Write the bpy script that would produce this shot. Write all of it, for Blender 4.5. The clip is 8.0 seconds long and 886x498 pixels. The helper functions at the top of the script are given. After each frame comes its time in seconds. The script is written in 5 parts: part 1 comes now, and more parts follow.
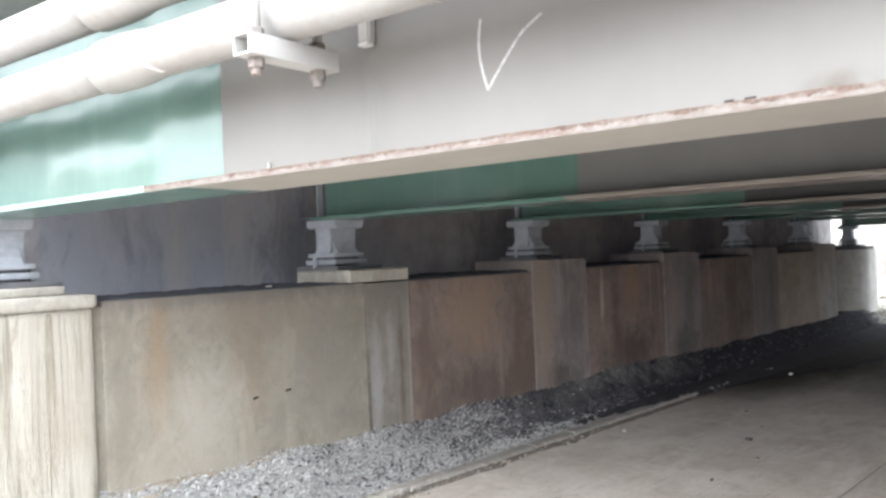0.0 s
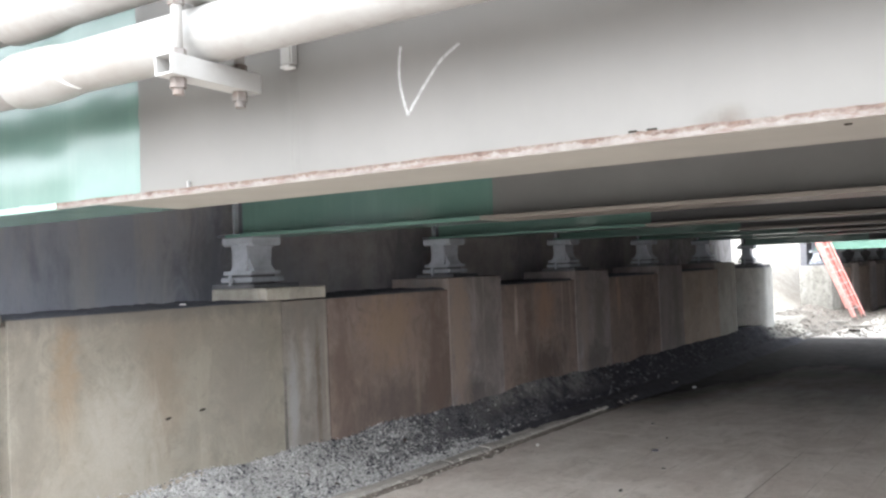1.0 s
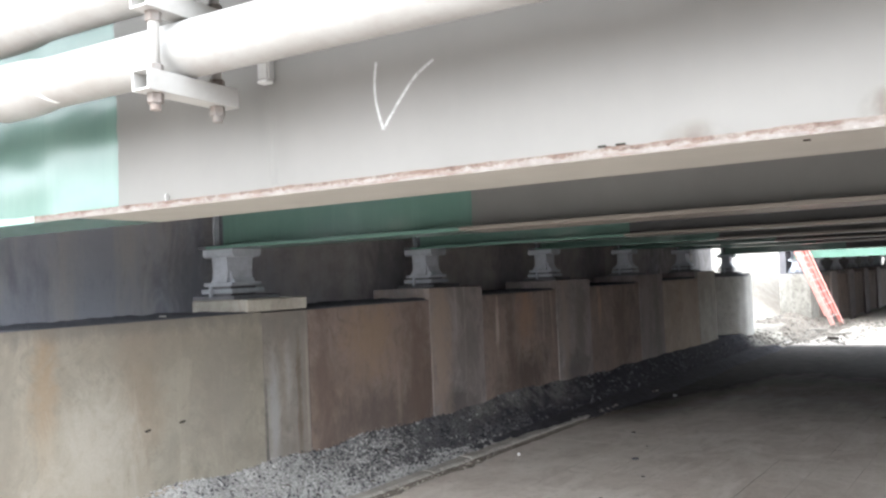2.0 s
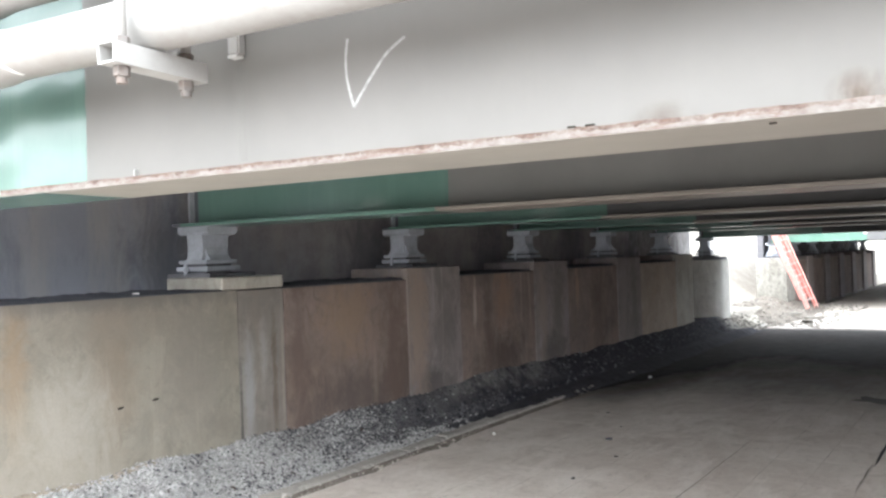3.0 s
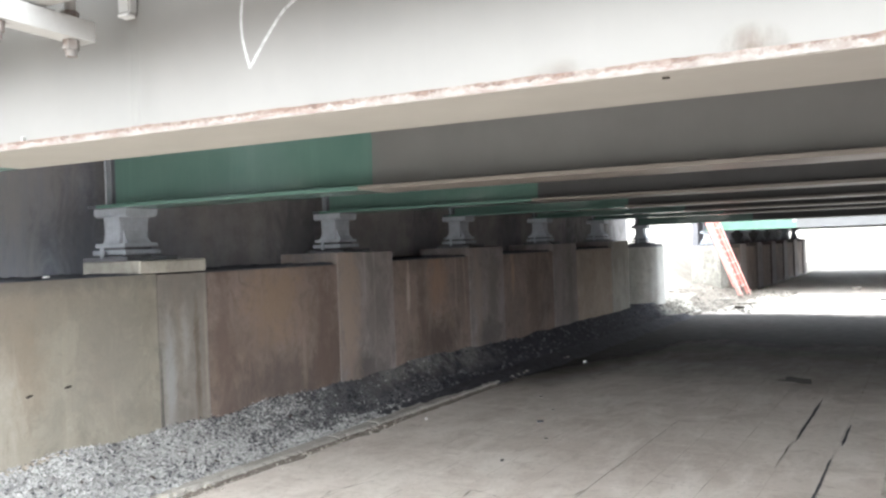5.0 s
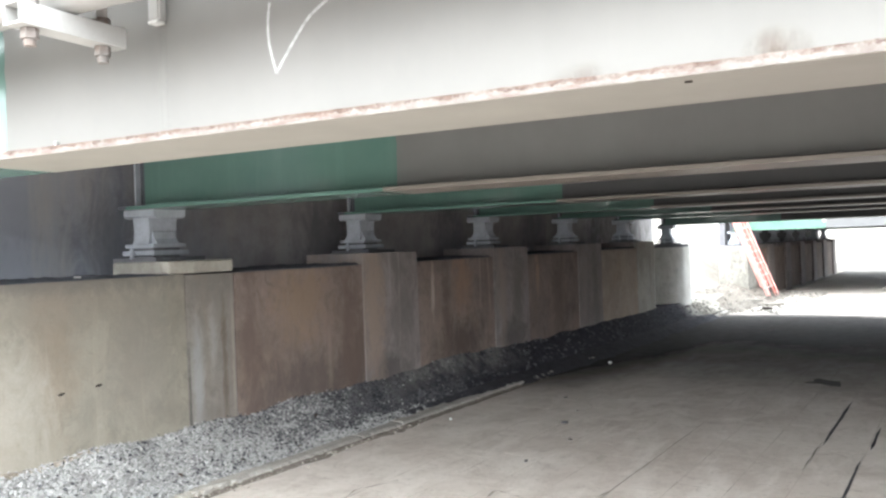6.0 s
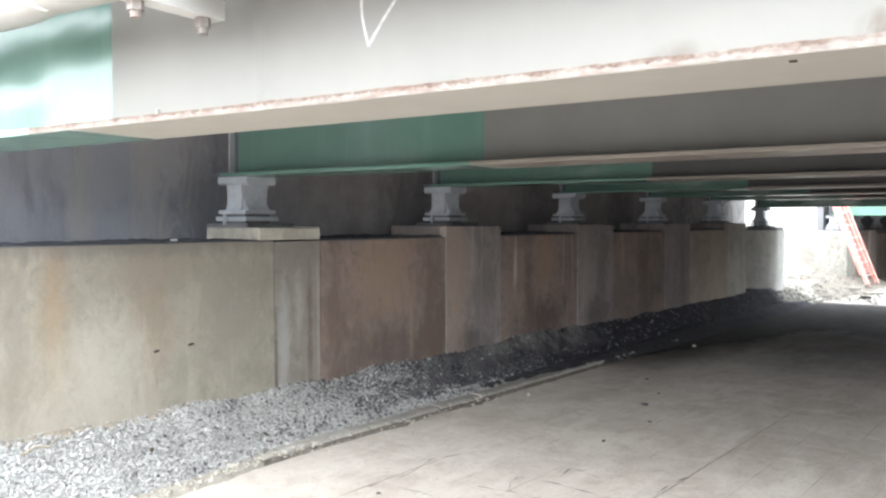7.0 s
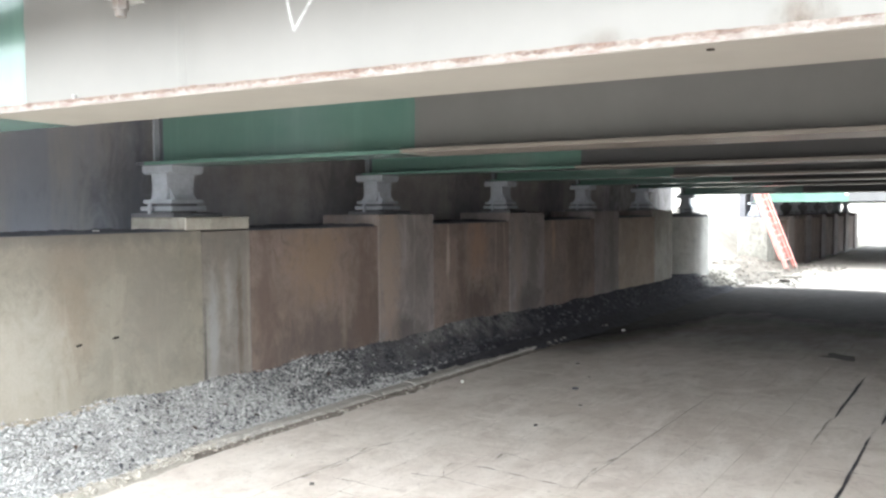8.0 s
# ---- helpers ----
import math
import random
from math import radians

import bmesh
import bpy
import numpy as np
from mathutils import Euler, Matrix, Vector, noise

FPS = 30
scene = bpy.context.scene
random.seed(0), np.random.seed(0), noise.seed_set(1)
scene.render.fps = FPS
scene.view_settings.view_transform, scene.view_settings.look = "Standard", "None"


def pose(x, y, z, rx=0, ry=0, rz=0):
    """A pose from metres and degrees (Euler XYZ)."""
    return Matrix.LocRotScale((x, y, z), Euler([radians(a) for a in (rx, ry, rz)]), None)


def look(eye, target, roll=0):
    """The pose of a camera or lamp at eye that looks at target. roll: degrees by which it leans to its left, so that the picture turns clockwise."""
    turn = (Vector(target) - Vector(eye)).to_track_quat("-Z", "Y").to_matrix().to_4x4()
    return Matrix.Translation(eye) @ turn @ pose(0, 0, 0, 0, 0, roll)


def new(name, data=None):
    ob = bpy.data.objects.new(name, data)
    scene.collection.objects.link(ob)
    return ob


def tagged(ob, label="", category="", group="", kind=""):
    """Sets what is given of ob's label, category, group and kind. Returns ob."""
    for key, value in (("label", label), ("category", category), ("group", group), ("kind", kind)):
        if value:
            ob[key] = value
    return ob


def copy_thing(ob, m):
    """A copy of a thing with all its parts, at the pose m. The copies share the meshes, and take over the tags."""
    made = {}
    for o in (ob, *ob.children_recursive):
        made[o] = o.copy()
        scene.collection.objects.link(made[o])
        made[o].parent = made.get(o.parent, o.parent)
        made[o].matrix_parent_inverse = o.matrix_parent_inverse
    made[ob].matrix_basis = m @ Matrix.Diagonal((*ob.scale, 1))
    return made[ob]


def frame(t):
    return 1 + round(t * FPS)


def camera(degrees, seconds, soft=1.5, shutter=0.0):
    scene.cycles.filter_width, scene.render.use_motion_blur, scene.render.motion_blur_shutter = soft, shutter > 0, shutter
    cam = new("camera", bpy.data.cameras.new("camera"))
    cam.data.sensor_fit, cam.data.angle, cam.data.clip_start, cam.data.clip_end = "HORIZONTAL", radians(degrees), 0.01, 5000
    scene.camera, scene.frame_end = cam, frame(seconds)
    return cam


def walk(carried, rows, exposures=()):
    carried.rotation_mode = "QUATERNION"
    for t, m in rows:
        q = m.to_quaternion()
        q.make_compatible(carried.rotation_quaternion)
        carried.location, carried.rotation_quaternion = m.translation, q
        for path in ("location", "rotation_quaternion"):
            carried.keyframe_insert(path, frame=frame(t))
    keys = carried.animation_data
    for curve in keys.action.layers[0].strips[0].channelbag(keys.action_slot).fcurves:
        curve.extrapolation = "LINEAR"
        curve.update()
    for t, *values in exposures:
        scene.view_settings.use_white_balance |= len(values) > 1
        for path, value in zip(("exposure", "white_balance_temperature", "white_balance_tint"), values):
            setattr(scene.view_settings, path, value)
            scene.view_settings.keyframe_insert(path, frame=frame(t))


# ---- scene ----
cam = camera(57.55, 8.0, soft=2.4, shutter=0.4)
PATH = [
    (0, pose(4.393, -0.076, 1.604, 90.318, 2.352, 43.702)),
    (0.5, pose(4.407, -0.134, 1.623, 92.168, 2.154, 40.610)),
    (1, pose(4.434, -0.139, 1.611, 91.297, 2.234, 37.733)),
    (1.5, pose(4.466, -0.153, 1.618, 92.380, 2.518, 37.113)),
    (3, pose(4.503, -0.125, 1.613, 90.495, 1.850, 35.298)),
    (3.5, pose(4.561, -0.043, 1.577, 91.984, 1.531, 33.729)),
    (4, pose(4.566, -0.017, 1.549, 93.531, 1.105, 29.038)),
    (4.5, pose(4.564, 0.009, 1.537, 90.160, 1.952, 29.959)),
    (6, pose(4.579, -0.009, 1.545, 89.835, 2.060, 33.201)),
    (6.5, pose(4.595, -0.017, 1.551, 89.609, 0.628, 33.863)),
    (7, pose(4.576, -0.011, 1.553, 88.040, 0.137, 39.136)),
    (7.5, pose(4.580, -0.010, 1.552, 87.847, 0.580, 36.762)),
    (8, pose(4.586, 0.000, 1.547, 87.238, 0.501, 34.450)),
]
EXPOSURES = [(t, e, 5900, g) for t, e, g in ((0.0, 2.02, 9.0), (0.5, 1.87, 9.0), (1.7, 1.95, 8.5), (3.0, 2.02, 8.0), (4.5, 2.21, 7.0), (6.0, 2.30, 6.0), (8.0, 2.26, 5.5))]
walk(cam, PATH, EXPOSURES)

# ---------------------------------------------------------------- light
SUN_ELEV, SUN_AZ = radians(34), radians(178)   # azimuth clockwise from +y: behind the camera
world = bpy.data.worlds.new("sky")
scene.world = world
world.use_nodes = True
wn = world.node_tree
sky = wn.nodes.new("ShaderNodeTexSky")
sky.sky_type = "NISHITA"
sky.sun_disc = False
sky.sun_elevation, sky.sun_rotation = SUN_ELEV, SUN_AZ
sky.air_density, sky.dust_density, sky.ozone_density = 0.8, 6.0, 0.3
cloud = wn.nodes.new("ShaderNodeHueSaturation")   # a veil of cloud takes most of the blue
cloud.inputs["Saturation"].default_value = 0.45
wn.links.new(sky.outputs[0], cloud.inputs["Color"])
veil = wn.nodes.new("ShaderNodeMix")              # even light of the cloud cover
veil.data_type = "RGBA"
veil.inputs[0].default_value = 0.6
veil.inputs[7].default_value = (11.0, 10.9, 10.7, 1.0)
wn.links.new(cloud.outputs[0], veil.inputs[6])
wn.links.new(veil.outputs[2], wn.nodes["Background"].inputs[0])
wn.nodes["Background"].inputs[1].default_value = 0.15
sun_data = bpy.data.lights.new("sun", "SUN")
sun_data.energy, sun_data.angle, sun_data.color = 1.75, radians(160), (1.0, 0.985, 0.955)
sun = new("sun", sun_data)
sun_way = Vector((math.sin(SUN_AZ) * math.cos(SUN_ELEV), math.cos(SUN_AZ) * math.cos(SUN_ELEV), math.sin(SUN_ELEV)))
sun.matrix_world = look(sun_way * 60, (0, 0, 0))

# ---------------------------------------------------------------- plan, in metres
SKEW = math.tan(radians(6.787))        # the girders run askew to the abutment
Y0, STEP = 1.339, 2.373                # first girder and girder spacing, on the bearing line
XB = -0.408                            # bearing line
SEAT, PLINTH, SOFFIT = 1.41, 1.512, 1.883
LAST_DROP = 0.085                      # the last girder sits this much lower
DEPTH = 0.935                          # girder depth
PAINT = 2.095                          # green paint ends here along a girder
SPAN = 12.6
KERB_X, PAVE_X = 0.42, 4.25
FAR_Y0, FAR_STEP = 21.0, 2.44          # second bridge


def gy(i, x):
    return Y0 + STEP * i + (x - XB) * SKEW


# ---------------------------------------------------------------- materials
class Mat:
    """A node material in the making."""

    def __init__(self, name, rough=0.8, metal=0.0, spec=0.4):
        self.m = bpy.data.materials.new(name)
        self.m.use_nodes = True
        self.t = self.m.node_tree
        self.b = self.t.nodes["Principled BSDF"]
        self.b.inputs["Roughness"].default_value = rough
        self.b.inputs["Metallic"].default_value = metal
        self.b.inputs["Specular IOR Level"].default_value = spec
        self.co = self.t.nodes.new("ShaderNodeTexCoord").outputs["Object"]

    def spread(self):
        """Pattern runs on over shared meshes: add the object's place."""
        n = self.t.nodes.new("ShaderNodeVectorMath")
        self.put(self.co, n.inputs[0])
        self.put(self.t.nodes.new("ShaderNodeObjectInfo").outputs["Location"], n.inputs[1])
        self.co = n.outputs[0]
        return self

    def put(self, a, b):
        self.t.links.new(a, b)

    def mapped(self, scale=(1, 1, 1), src=None):
        n = self.t.nodes.new("ShaderNodeMapping")
        n.inputs["Scale"].default_value = scale
        self.put(src or self.co, n.inputs[0])
        return n.outputs[0]

    def noise(self, scale, detail=4.0, rough=0.6, stretch=(1, 1, 1), dist=0.0):
        n = self.t.nodes.new("ShaderNodeTexNoise")
        n.inputs["Scale"].default_value = scale
        n.inputs["Detail"].default_value = detail
        n.inputs["Roughness"].default_value = rough
        n.inputs["Distortion"].default_value = dist
        self.put(self.mapped(stretch), n.inputs["Vector"])
        return n.outputs["Fac"]

    def voronoi(self, scale, feature="F1", out="Distance", stretch=(1, 1, 1)):
        n = self.t.nodes.new("ShaderNodeTexVoronoi")
        n.feature = feature
        n.inputs["Scale"].default_value = scale
        self.put(self.mapped(stretch), n.inputs["Vector"])
        return n.outputs[out]

    def ramp(self, fac, lo, hi, a=0.0, b=1.0):
        n = self.t.nodes.new("ShaderNodeMapRange")
        n.inputs["From Min"].default_value, n.inputs["From Max"].default_value = lo, hi
        n.inputs["To Min"].default_value, n.inputs["To Max"].default_value = a, b
        self.put(fac, n.inputs["Value"])
        return n.outputs[0]

    def math(self, op, a, b):
        n = self.t.nodes.new("ShaderNodeMath")
        n.operation = op
        n.use_clamp = op == "MULTIPLY"
        for s, v in zip(n.inputs, (a, b)):
            if isinstance(v, (int, float)):
                s.default_value = v
            else:
                self.put(v, s)
        return n.outputs[0]

    def mix(self, fac, a, b, blend="MIX"):
        n = self.t.nodes.new("ShaderNodeMix")
        n.data_type, n.blend_type = "RGBA", blend
        for s, v in ((n.inputs[0], fac), (n.inputs[6], a), (n.inputs[7], b)):
            if isinstance(v, (int, float)):
                s.default_value = v
            elif isinstance(v, tuple):
                s.default_value = (*v, 1.0)
            else:
                self.put(v, s)
        return n.outputs[2]

    def spot(self, y, z, ry, rz, amount):
        """A spot of tone with a ragged edge, stain or painted shade, about one place on a wall."""
        mp = self.t.nodes.new("ShaderNodeMapping")
        mp.inputs["Location"].default_value = (0, -y / ry, -z / rz)
        mp.inputs["Scale"].default_value = (0, 1 / ry, 1 / rz)
        self.put(self.co, mp.inputs[0])
        d = self.t.nodes.new("ShaderNodeVectorMath")
        d.operation = "LENGTH"
        self.put(mp.outputs[0], d.inputs[0])
        ragged = self.math("ADD", d.outputs["Value"], self.ramp(self.noise(5, 8, 0.75, (1, 1, 0.50), 1.2), 0.25, 0.75, -0.85, 0.85))
        return self.ramp(ragged, 0.35, 1.20, amount, 0.0)

    def axis(self, which):
        n = self.t.nodes.new("ShaderNodeSeparateXYZ")
        self.put(self.co, n.inputs[0])
        return n.outputs[which]

    def chance(self):
        return self.t.nodes.new("ShaderNodeObjectInfo").outputs["Random"]

    def island(self):
        return self.t.nodes.new("ShaderNodeNewGeometry").outputs["Random Per Island"]

    def colour(self, v):
        if isinstance(v, tuple):
            self.b.inputs["Base Color"].default_value = (*v, 1.0)
        else:
            self.put(v, self.b.inputs["Base Color"])
        return self

    def roughness(self, v):
        self.put(v, self.b.inputs["Roughness"])
        return self

    def bump(self, height, strength=0.3, distance=0.01):
        n = self.t.nodes.new("ShaderNodeBump")
        n.inputs["Strength"].default_value = strength
        n.inputs["Distance"].default_value = distance
        self.put(height, n.inputs["Height"])
        self.put(n.outputs[0], self.b.inputs["Normal"])
        return self


def concrete(name, base, stain, streak, stain_amount=0.6, streak_amount=0.6, drip=0.0, blotch=0.5, spots=()):
    """Cast concrete: clouds, broad and narrow runs from the top, pale drips, pits and grain."""
    m = Mat(name, 0.92, spec=0.25)
    big = m.ramp(m.noise(1.1, 5, 0.65, dist=0.4), 0.40, 0.64)
    patch = m.ramp(m.noise(3.4, 6, 0.7, dist=0.8), 0.46, 0.62)
    broad = m.ramp(m.noise(2.4, 7, 0.70, (1, 1, 0.38), 1.3), 0.44, 0.62)
    narrow = m.ramp(m.noise(5.5, 7, 0.78, (1, 1, 0.34), 1.5), 0.47, 0.66)
    scuff = m.ramp(m.noise(7.0, 8, 0.80, (1, 1, 0.8), 1.4), 0.50, 0.64)
    lime = m.ramp(m.noise(3.6, 8, 0.78, (1, 1, 0.55), 1.0), 0.52, 0.66)
    c = m.mix(m.math("MULTIPLY", big, stain_amount), base, stain)
    c = m.mix(m.math("MULTIPLY", broad, streak_amount), c, streak)
    c = m.mix(m.math("MULTIPLY", narrow, streak_amount * 0.38), c, tuple(v * 0.62 for v in stain))
    c = m.mix(m.math("MULTIPLY", patch, blotch * 0.5), c, tuple(v * 1.12 for v in base))
    c = m.mix(m.math("MULTIPLY", scuff, blotch * 0.9), c, tuple(v * 0.68 for v in stain))
    c = m.mix(m.math("MULTIPLY", lime, blotch * 0.8), c, tuple(min(1, v * 1.28) for v in base))
    if drip:
        light = m.ramp(m.noise(5.2, 4, 0.6, (1, 1, 0.05), 0.3), 0.60, 0.68)
        c = m.mix(m.math("MULTIPLY", light, drip), c, tuple(min(1, v * 1.75) for v in base))
    for y, z, ry, rz, tint, amount in spots:
        c = m.mix(m.spot(y, z, ry, rz, amount), c, tint)
    c = m.mix(m.ramp(m.noise(70, 4, 0.65), 0.35, 0.7, 0.0, 0.16), c, tuple(v * 0.55 for v in base))
    pits = m.ramp(m.voronoi(22), 0.0, 0.09, 1.0, 0.0)
    keep = m.ramp(m.noise(6, 3, 0.5), 0.5, 0.6)
    pits = m.math("MULTIPLY", pits, keep)
    c = m.mix(m.math("MULTIPLY", pits, 0.45), c, tuple(v * 0.35 for v in base))
    m.colour(c)
    m.bump(m.math("SUBTRACT", m.noise(14, 7, 0.72), m.math("MULTIPLY", pits, 0.5)), 0.30, 0.012)
    return m.m


def ribbed_concrete():
    """Pale concrete with deep upright weathering ridges."""
    m = Mat("ribbed_concrete", 0.92, spec=0.2)
    rib = m.noise(10, 8, 0.8, (1, 1, 0.075), 1.3)
    c = m.mix(m.ramp(rib, 0.38, 0.50, 1.0, 0.0), (0.47, 0.443, 0.385), (0.25, 0.225, 0.18))
    c = m.mix(m.ramp(m.noise(2, 5, 0.6), 0.4, 0.7, 0, 0.5), c, (0.34, 0.30, 0.23))
    m.colour(c)
    m.bump(m.math("ADD", rib, m.ramp(m.noise(30, 5, 0.7), 0, 1, 0, 0.25)), 0.9, 0.03)
    return m.m


MAT_RIBBED = ribbed_concrete()
MAT_CREAM = concrete("cream_concrete", (0.287, 0.267, 0.223), (0.216, 0.199, 0.167), (0.232, 0.196, 0.152), 0.9, 0.35, 0.12, blotch=0.45, spots=(
    (2.13, 1.10, 0.085, 0.5, (0.259, 0.189, 0.120), 0.6), (2.72, 1.05, 0.16, 0.55, (0.236, 0.189, 0.140), 0.5), (2.35, 0.55, 0.30, 0.40, (0.346, 0.319, 0.269), 0.6), (1.90, 0.8, 0.07, 0.8, (0.188, 0.169, 0.140), 0.5), (3.3, 0.9, 0.25, 0.5, (0.236, 0.215, 0.186), 0.6), (2.45, 0.75, 0.25, 0.35, (0.362, 0.339, 0.299), 0.6),
    (3.55, 0.5, 0.13, 0.12, (0.188, 0.166, 0.140), 0.35), (2.75, 1.25, 0.5, 0.12, (0.236, 0.211, 0.175), 0.5), (2.75, 1.415, 1.4, 0.085, (0.157, 0.144, 0.132), 0.75), (2.3, 0.35, 0.5, 0.2, (0.330, 0.299, 0.256), 0.5)))
# low dark spots at the panel feet: splash dirt with ground shade painted in
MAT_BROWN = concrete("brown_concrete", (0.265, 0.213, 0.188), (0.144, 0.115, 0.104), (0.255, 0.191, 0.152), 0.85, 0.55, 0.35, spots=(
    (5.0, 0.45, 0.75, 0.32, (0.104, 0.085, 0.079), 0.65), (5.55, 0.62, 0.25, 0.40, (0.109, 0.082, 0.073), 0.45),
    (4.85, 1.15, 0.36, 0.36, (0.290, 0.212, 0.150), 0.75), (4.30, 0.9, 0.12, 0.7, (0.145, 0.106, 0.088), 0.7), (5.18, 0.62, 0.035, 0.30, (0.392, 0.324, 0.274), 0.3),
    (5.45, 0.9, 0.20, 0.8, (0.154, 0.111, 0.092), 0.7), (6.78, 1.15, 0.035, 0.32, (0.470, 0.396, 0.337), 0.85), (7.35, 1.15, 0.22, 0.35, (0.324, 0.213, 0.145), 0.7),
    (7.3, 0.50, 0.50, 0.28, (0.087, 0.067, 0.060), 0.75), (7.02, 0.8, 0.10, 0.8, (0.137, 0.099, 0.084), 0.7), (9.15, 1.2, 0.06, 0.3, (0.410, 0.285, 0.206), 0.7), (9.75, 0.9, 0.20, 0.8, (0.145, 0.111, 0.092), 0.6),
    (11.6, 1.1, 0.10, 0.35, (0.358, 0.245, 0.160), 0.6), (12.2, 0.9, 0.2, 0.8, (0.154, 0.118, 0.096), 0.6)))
# the two lowest spots darken pilaster feet, painting shade along with splash dirt
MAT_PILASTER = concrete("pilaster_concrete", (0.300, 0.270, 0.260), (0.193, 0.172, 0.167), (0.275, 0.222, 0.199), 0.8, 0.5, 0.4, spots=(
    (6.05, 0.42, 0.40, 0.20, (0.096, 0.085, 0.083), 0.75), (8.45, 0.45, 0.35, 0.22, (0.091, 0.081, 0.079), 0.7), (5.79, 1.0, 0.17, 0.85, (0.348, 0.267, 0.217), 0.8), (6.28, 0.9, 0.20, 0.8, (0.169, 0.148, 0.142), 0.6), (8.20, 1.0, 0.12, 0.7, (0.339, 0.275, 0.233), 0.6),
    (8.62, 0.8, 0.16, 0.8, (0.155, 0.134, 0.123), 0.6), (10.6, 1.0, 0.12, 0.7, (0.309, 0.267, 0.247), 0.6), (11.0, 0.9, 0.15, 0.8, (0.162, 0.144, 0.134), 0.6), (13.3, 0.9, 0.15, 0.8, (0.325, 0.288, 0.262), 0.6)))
MAT_PALE = concrete("pale_concrete", (0.46, 0.44, 0.39), (0.33, 0.315, 0.28), (0.29, 0.26, 0.215), 0.7, 0.6)
MAT_DECK = concrete("deck_concrete", (0.40, 0.40, 0.39), (0.30, 0.30, 0.30), (0.26, 0.26, 0.26), 0.6, 0.2)
MAT_SEAT = concrete("dark_concrete", (0.19, 0.19, 0.205), (0.125, 0.125, 0.138), (0.22, 0.212, 0.21), 0.7, 0.3)


MAT_SPALLED = concrete("spalled_concrete", (0.30, 0.29, 0.26), (0.17, 0.16, 0.14), (0.45, 0.44, 0.41), 0.9, 0.7, 0.3, blotch=0.9)
# paler copy of the brown concrete; the gap's light is in its colour
MAT_GAPLIT = concrete("gap_lit_concrete", (0.42, 0.355, 0.29), (0.28, 0.235, 0.20), (0.38, 0.29, 0.21), 0.7, 0.55, 0.4)


def backwall_concrete():
    m = Mat("backwall_concrete", 0.95, spec=0.2)
    big = m.ramp(m.noise(1.1, 5, 0.6), 0.35, 0.7)
    streak = m.ramp(m.noise(4.5, 5, 0.7, (1, 1, 0.12), 0.3), 0.45, 0.7)
    c = m.mix(m.math("MULTIPLY", big, 0.7), (0.42, 0.435, 0.49), (0.31, 0.325, 0.375))
    c = m.mix(m.math("MULTIPLY", streak, 0.6), c, (0.50, 0.475, 0.44))
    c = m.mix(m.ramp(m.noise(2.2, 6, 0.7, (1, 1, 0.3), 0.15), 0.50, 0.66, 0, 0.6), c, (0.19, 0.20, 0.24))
    # brown dust on the sheltered length; blue haze is painted into the open end
    dust = m.math("MULTIPLY", m.ramp(m.math("ADD", m.axis(1), m.ramp(m.noise(1.5, 5, 0.7), 0.3, 0.7, -0.8, 0.8)), 3.4, 5.6), 0.75)
    c = m.mix(dust, c, m.mix(m.ramp(m.noise(3.0, 6, 0.7), 0.4, 0.62), (0.37, 0.338, 0.315), (0.26, 0.238, 0.224)))
    # painted contact shade and soot about the bearings, placed as the camera sees it
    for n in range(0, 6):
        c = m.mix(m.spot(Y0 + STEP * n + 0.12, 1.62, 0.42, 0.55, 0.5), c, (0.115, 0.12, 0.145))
    # the outer end is painted darker to cut the light from the gap
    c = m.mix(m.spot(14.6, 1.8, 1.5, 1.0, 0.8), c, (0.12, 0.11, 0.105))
    m.colour(c)
    m.bump(m.noise(20, 6, 0.7), 0.4, 0.01)
    return m.m


MAT_BACK = backwall_concrete()
# whitened far above the other pilasters to carry light from the gap
MAT_END = concrete("end_concrete", (0.84, 0.825, 0.775), (0.70, 0.685, 0.64), (0.40, 0.37, 0.31), 0.5, 0.45, 0.2)
MAT_STREAKED = concrete("streaked_concrete", (0.262, 0.243, 0.219), (0.190, 0.171, 0.153), (0.235, 0.193, 0.155), 0.7, 0.5, 0.4, spots=(
    (3.79, 0.62, 0.06, 0.42, (0.330, 0.330, 0.326), 0.75), (3.93, 0.95, 0.05, 0.30, (0.338, 0.329, 0.310), 0.6), (4.03, 0.80, 0.032, 0.55, (0.141, 0.108, 0.085), 0.8),
    (4.115, 0.75, 0.018, 0.7, (0.357, 0.324, 0.282), 0.5), (3.90, 0.42, 0.12, 0.12, (0.179, 0.160, 0.141), 0.6), (3.95, 1.33, 0.25, 0.12, (0.188, 0.174, 0.155), 0.6), (3.712, 0.45, 0.012, 0.40, (0.085, 0.080, 0.075), 0.8)))


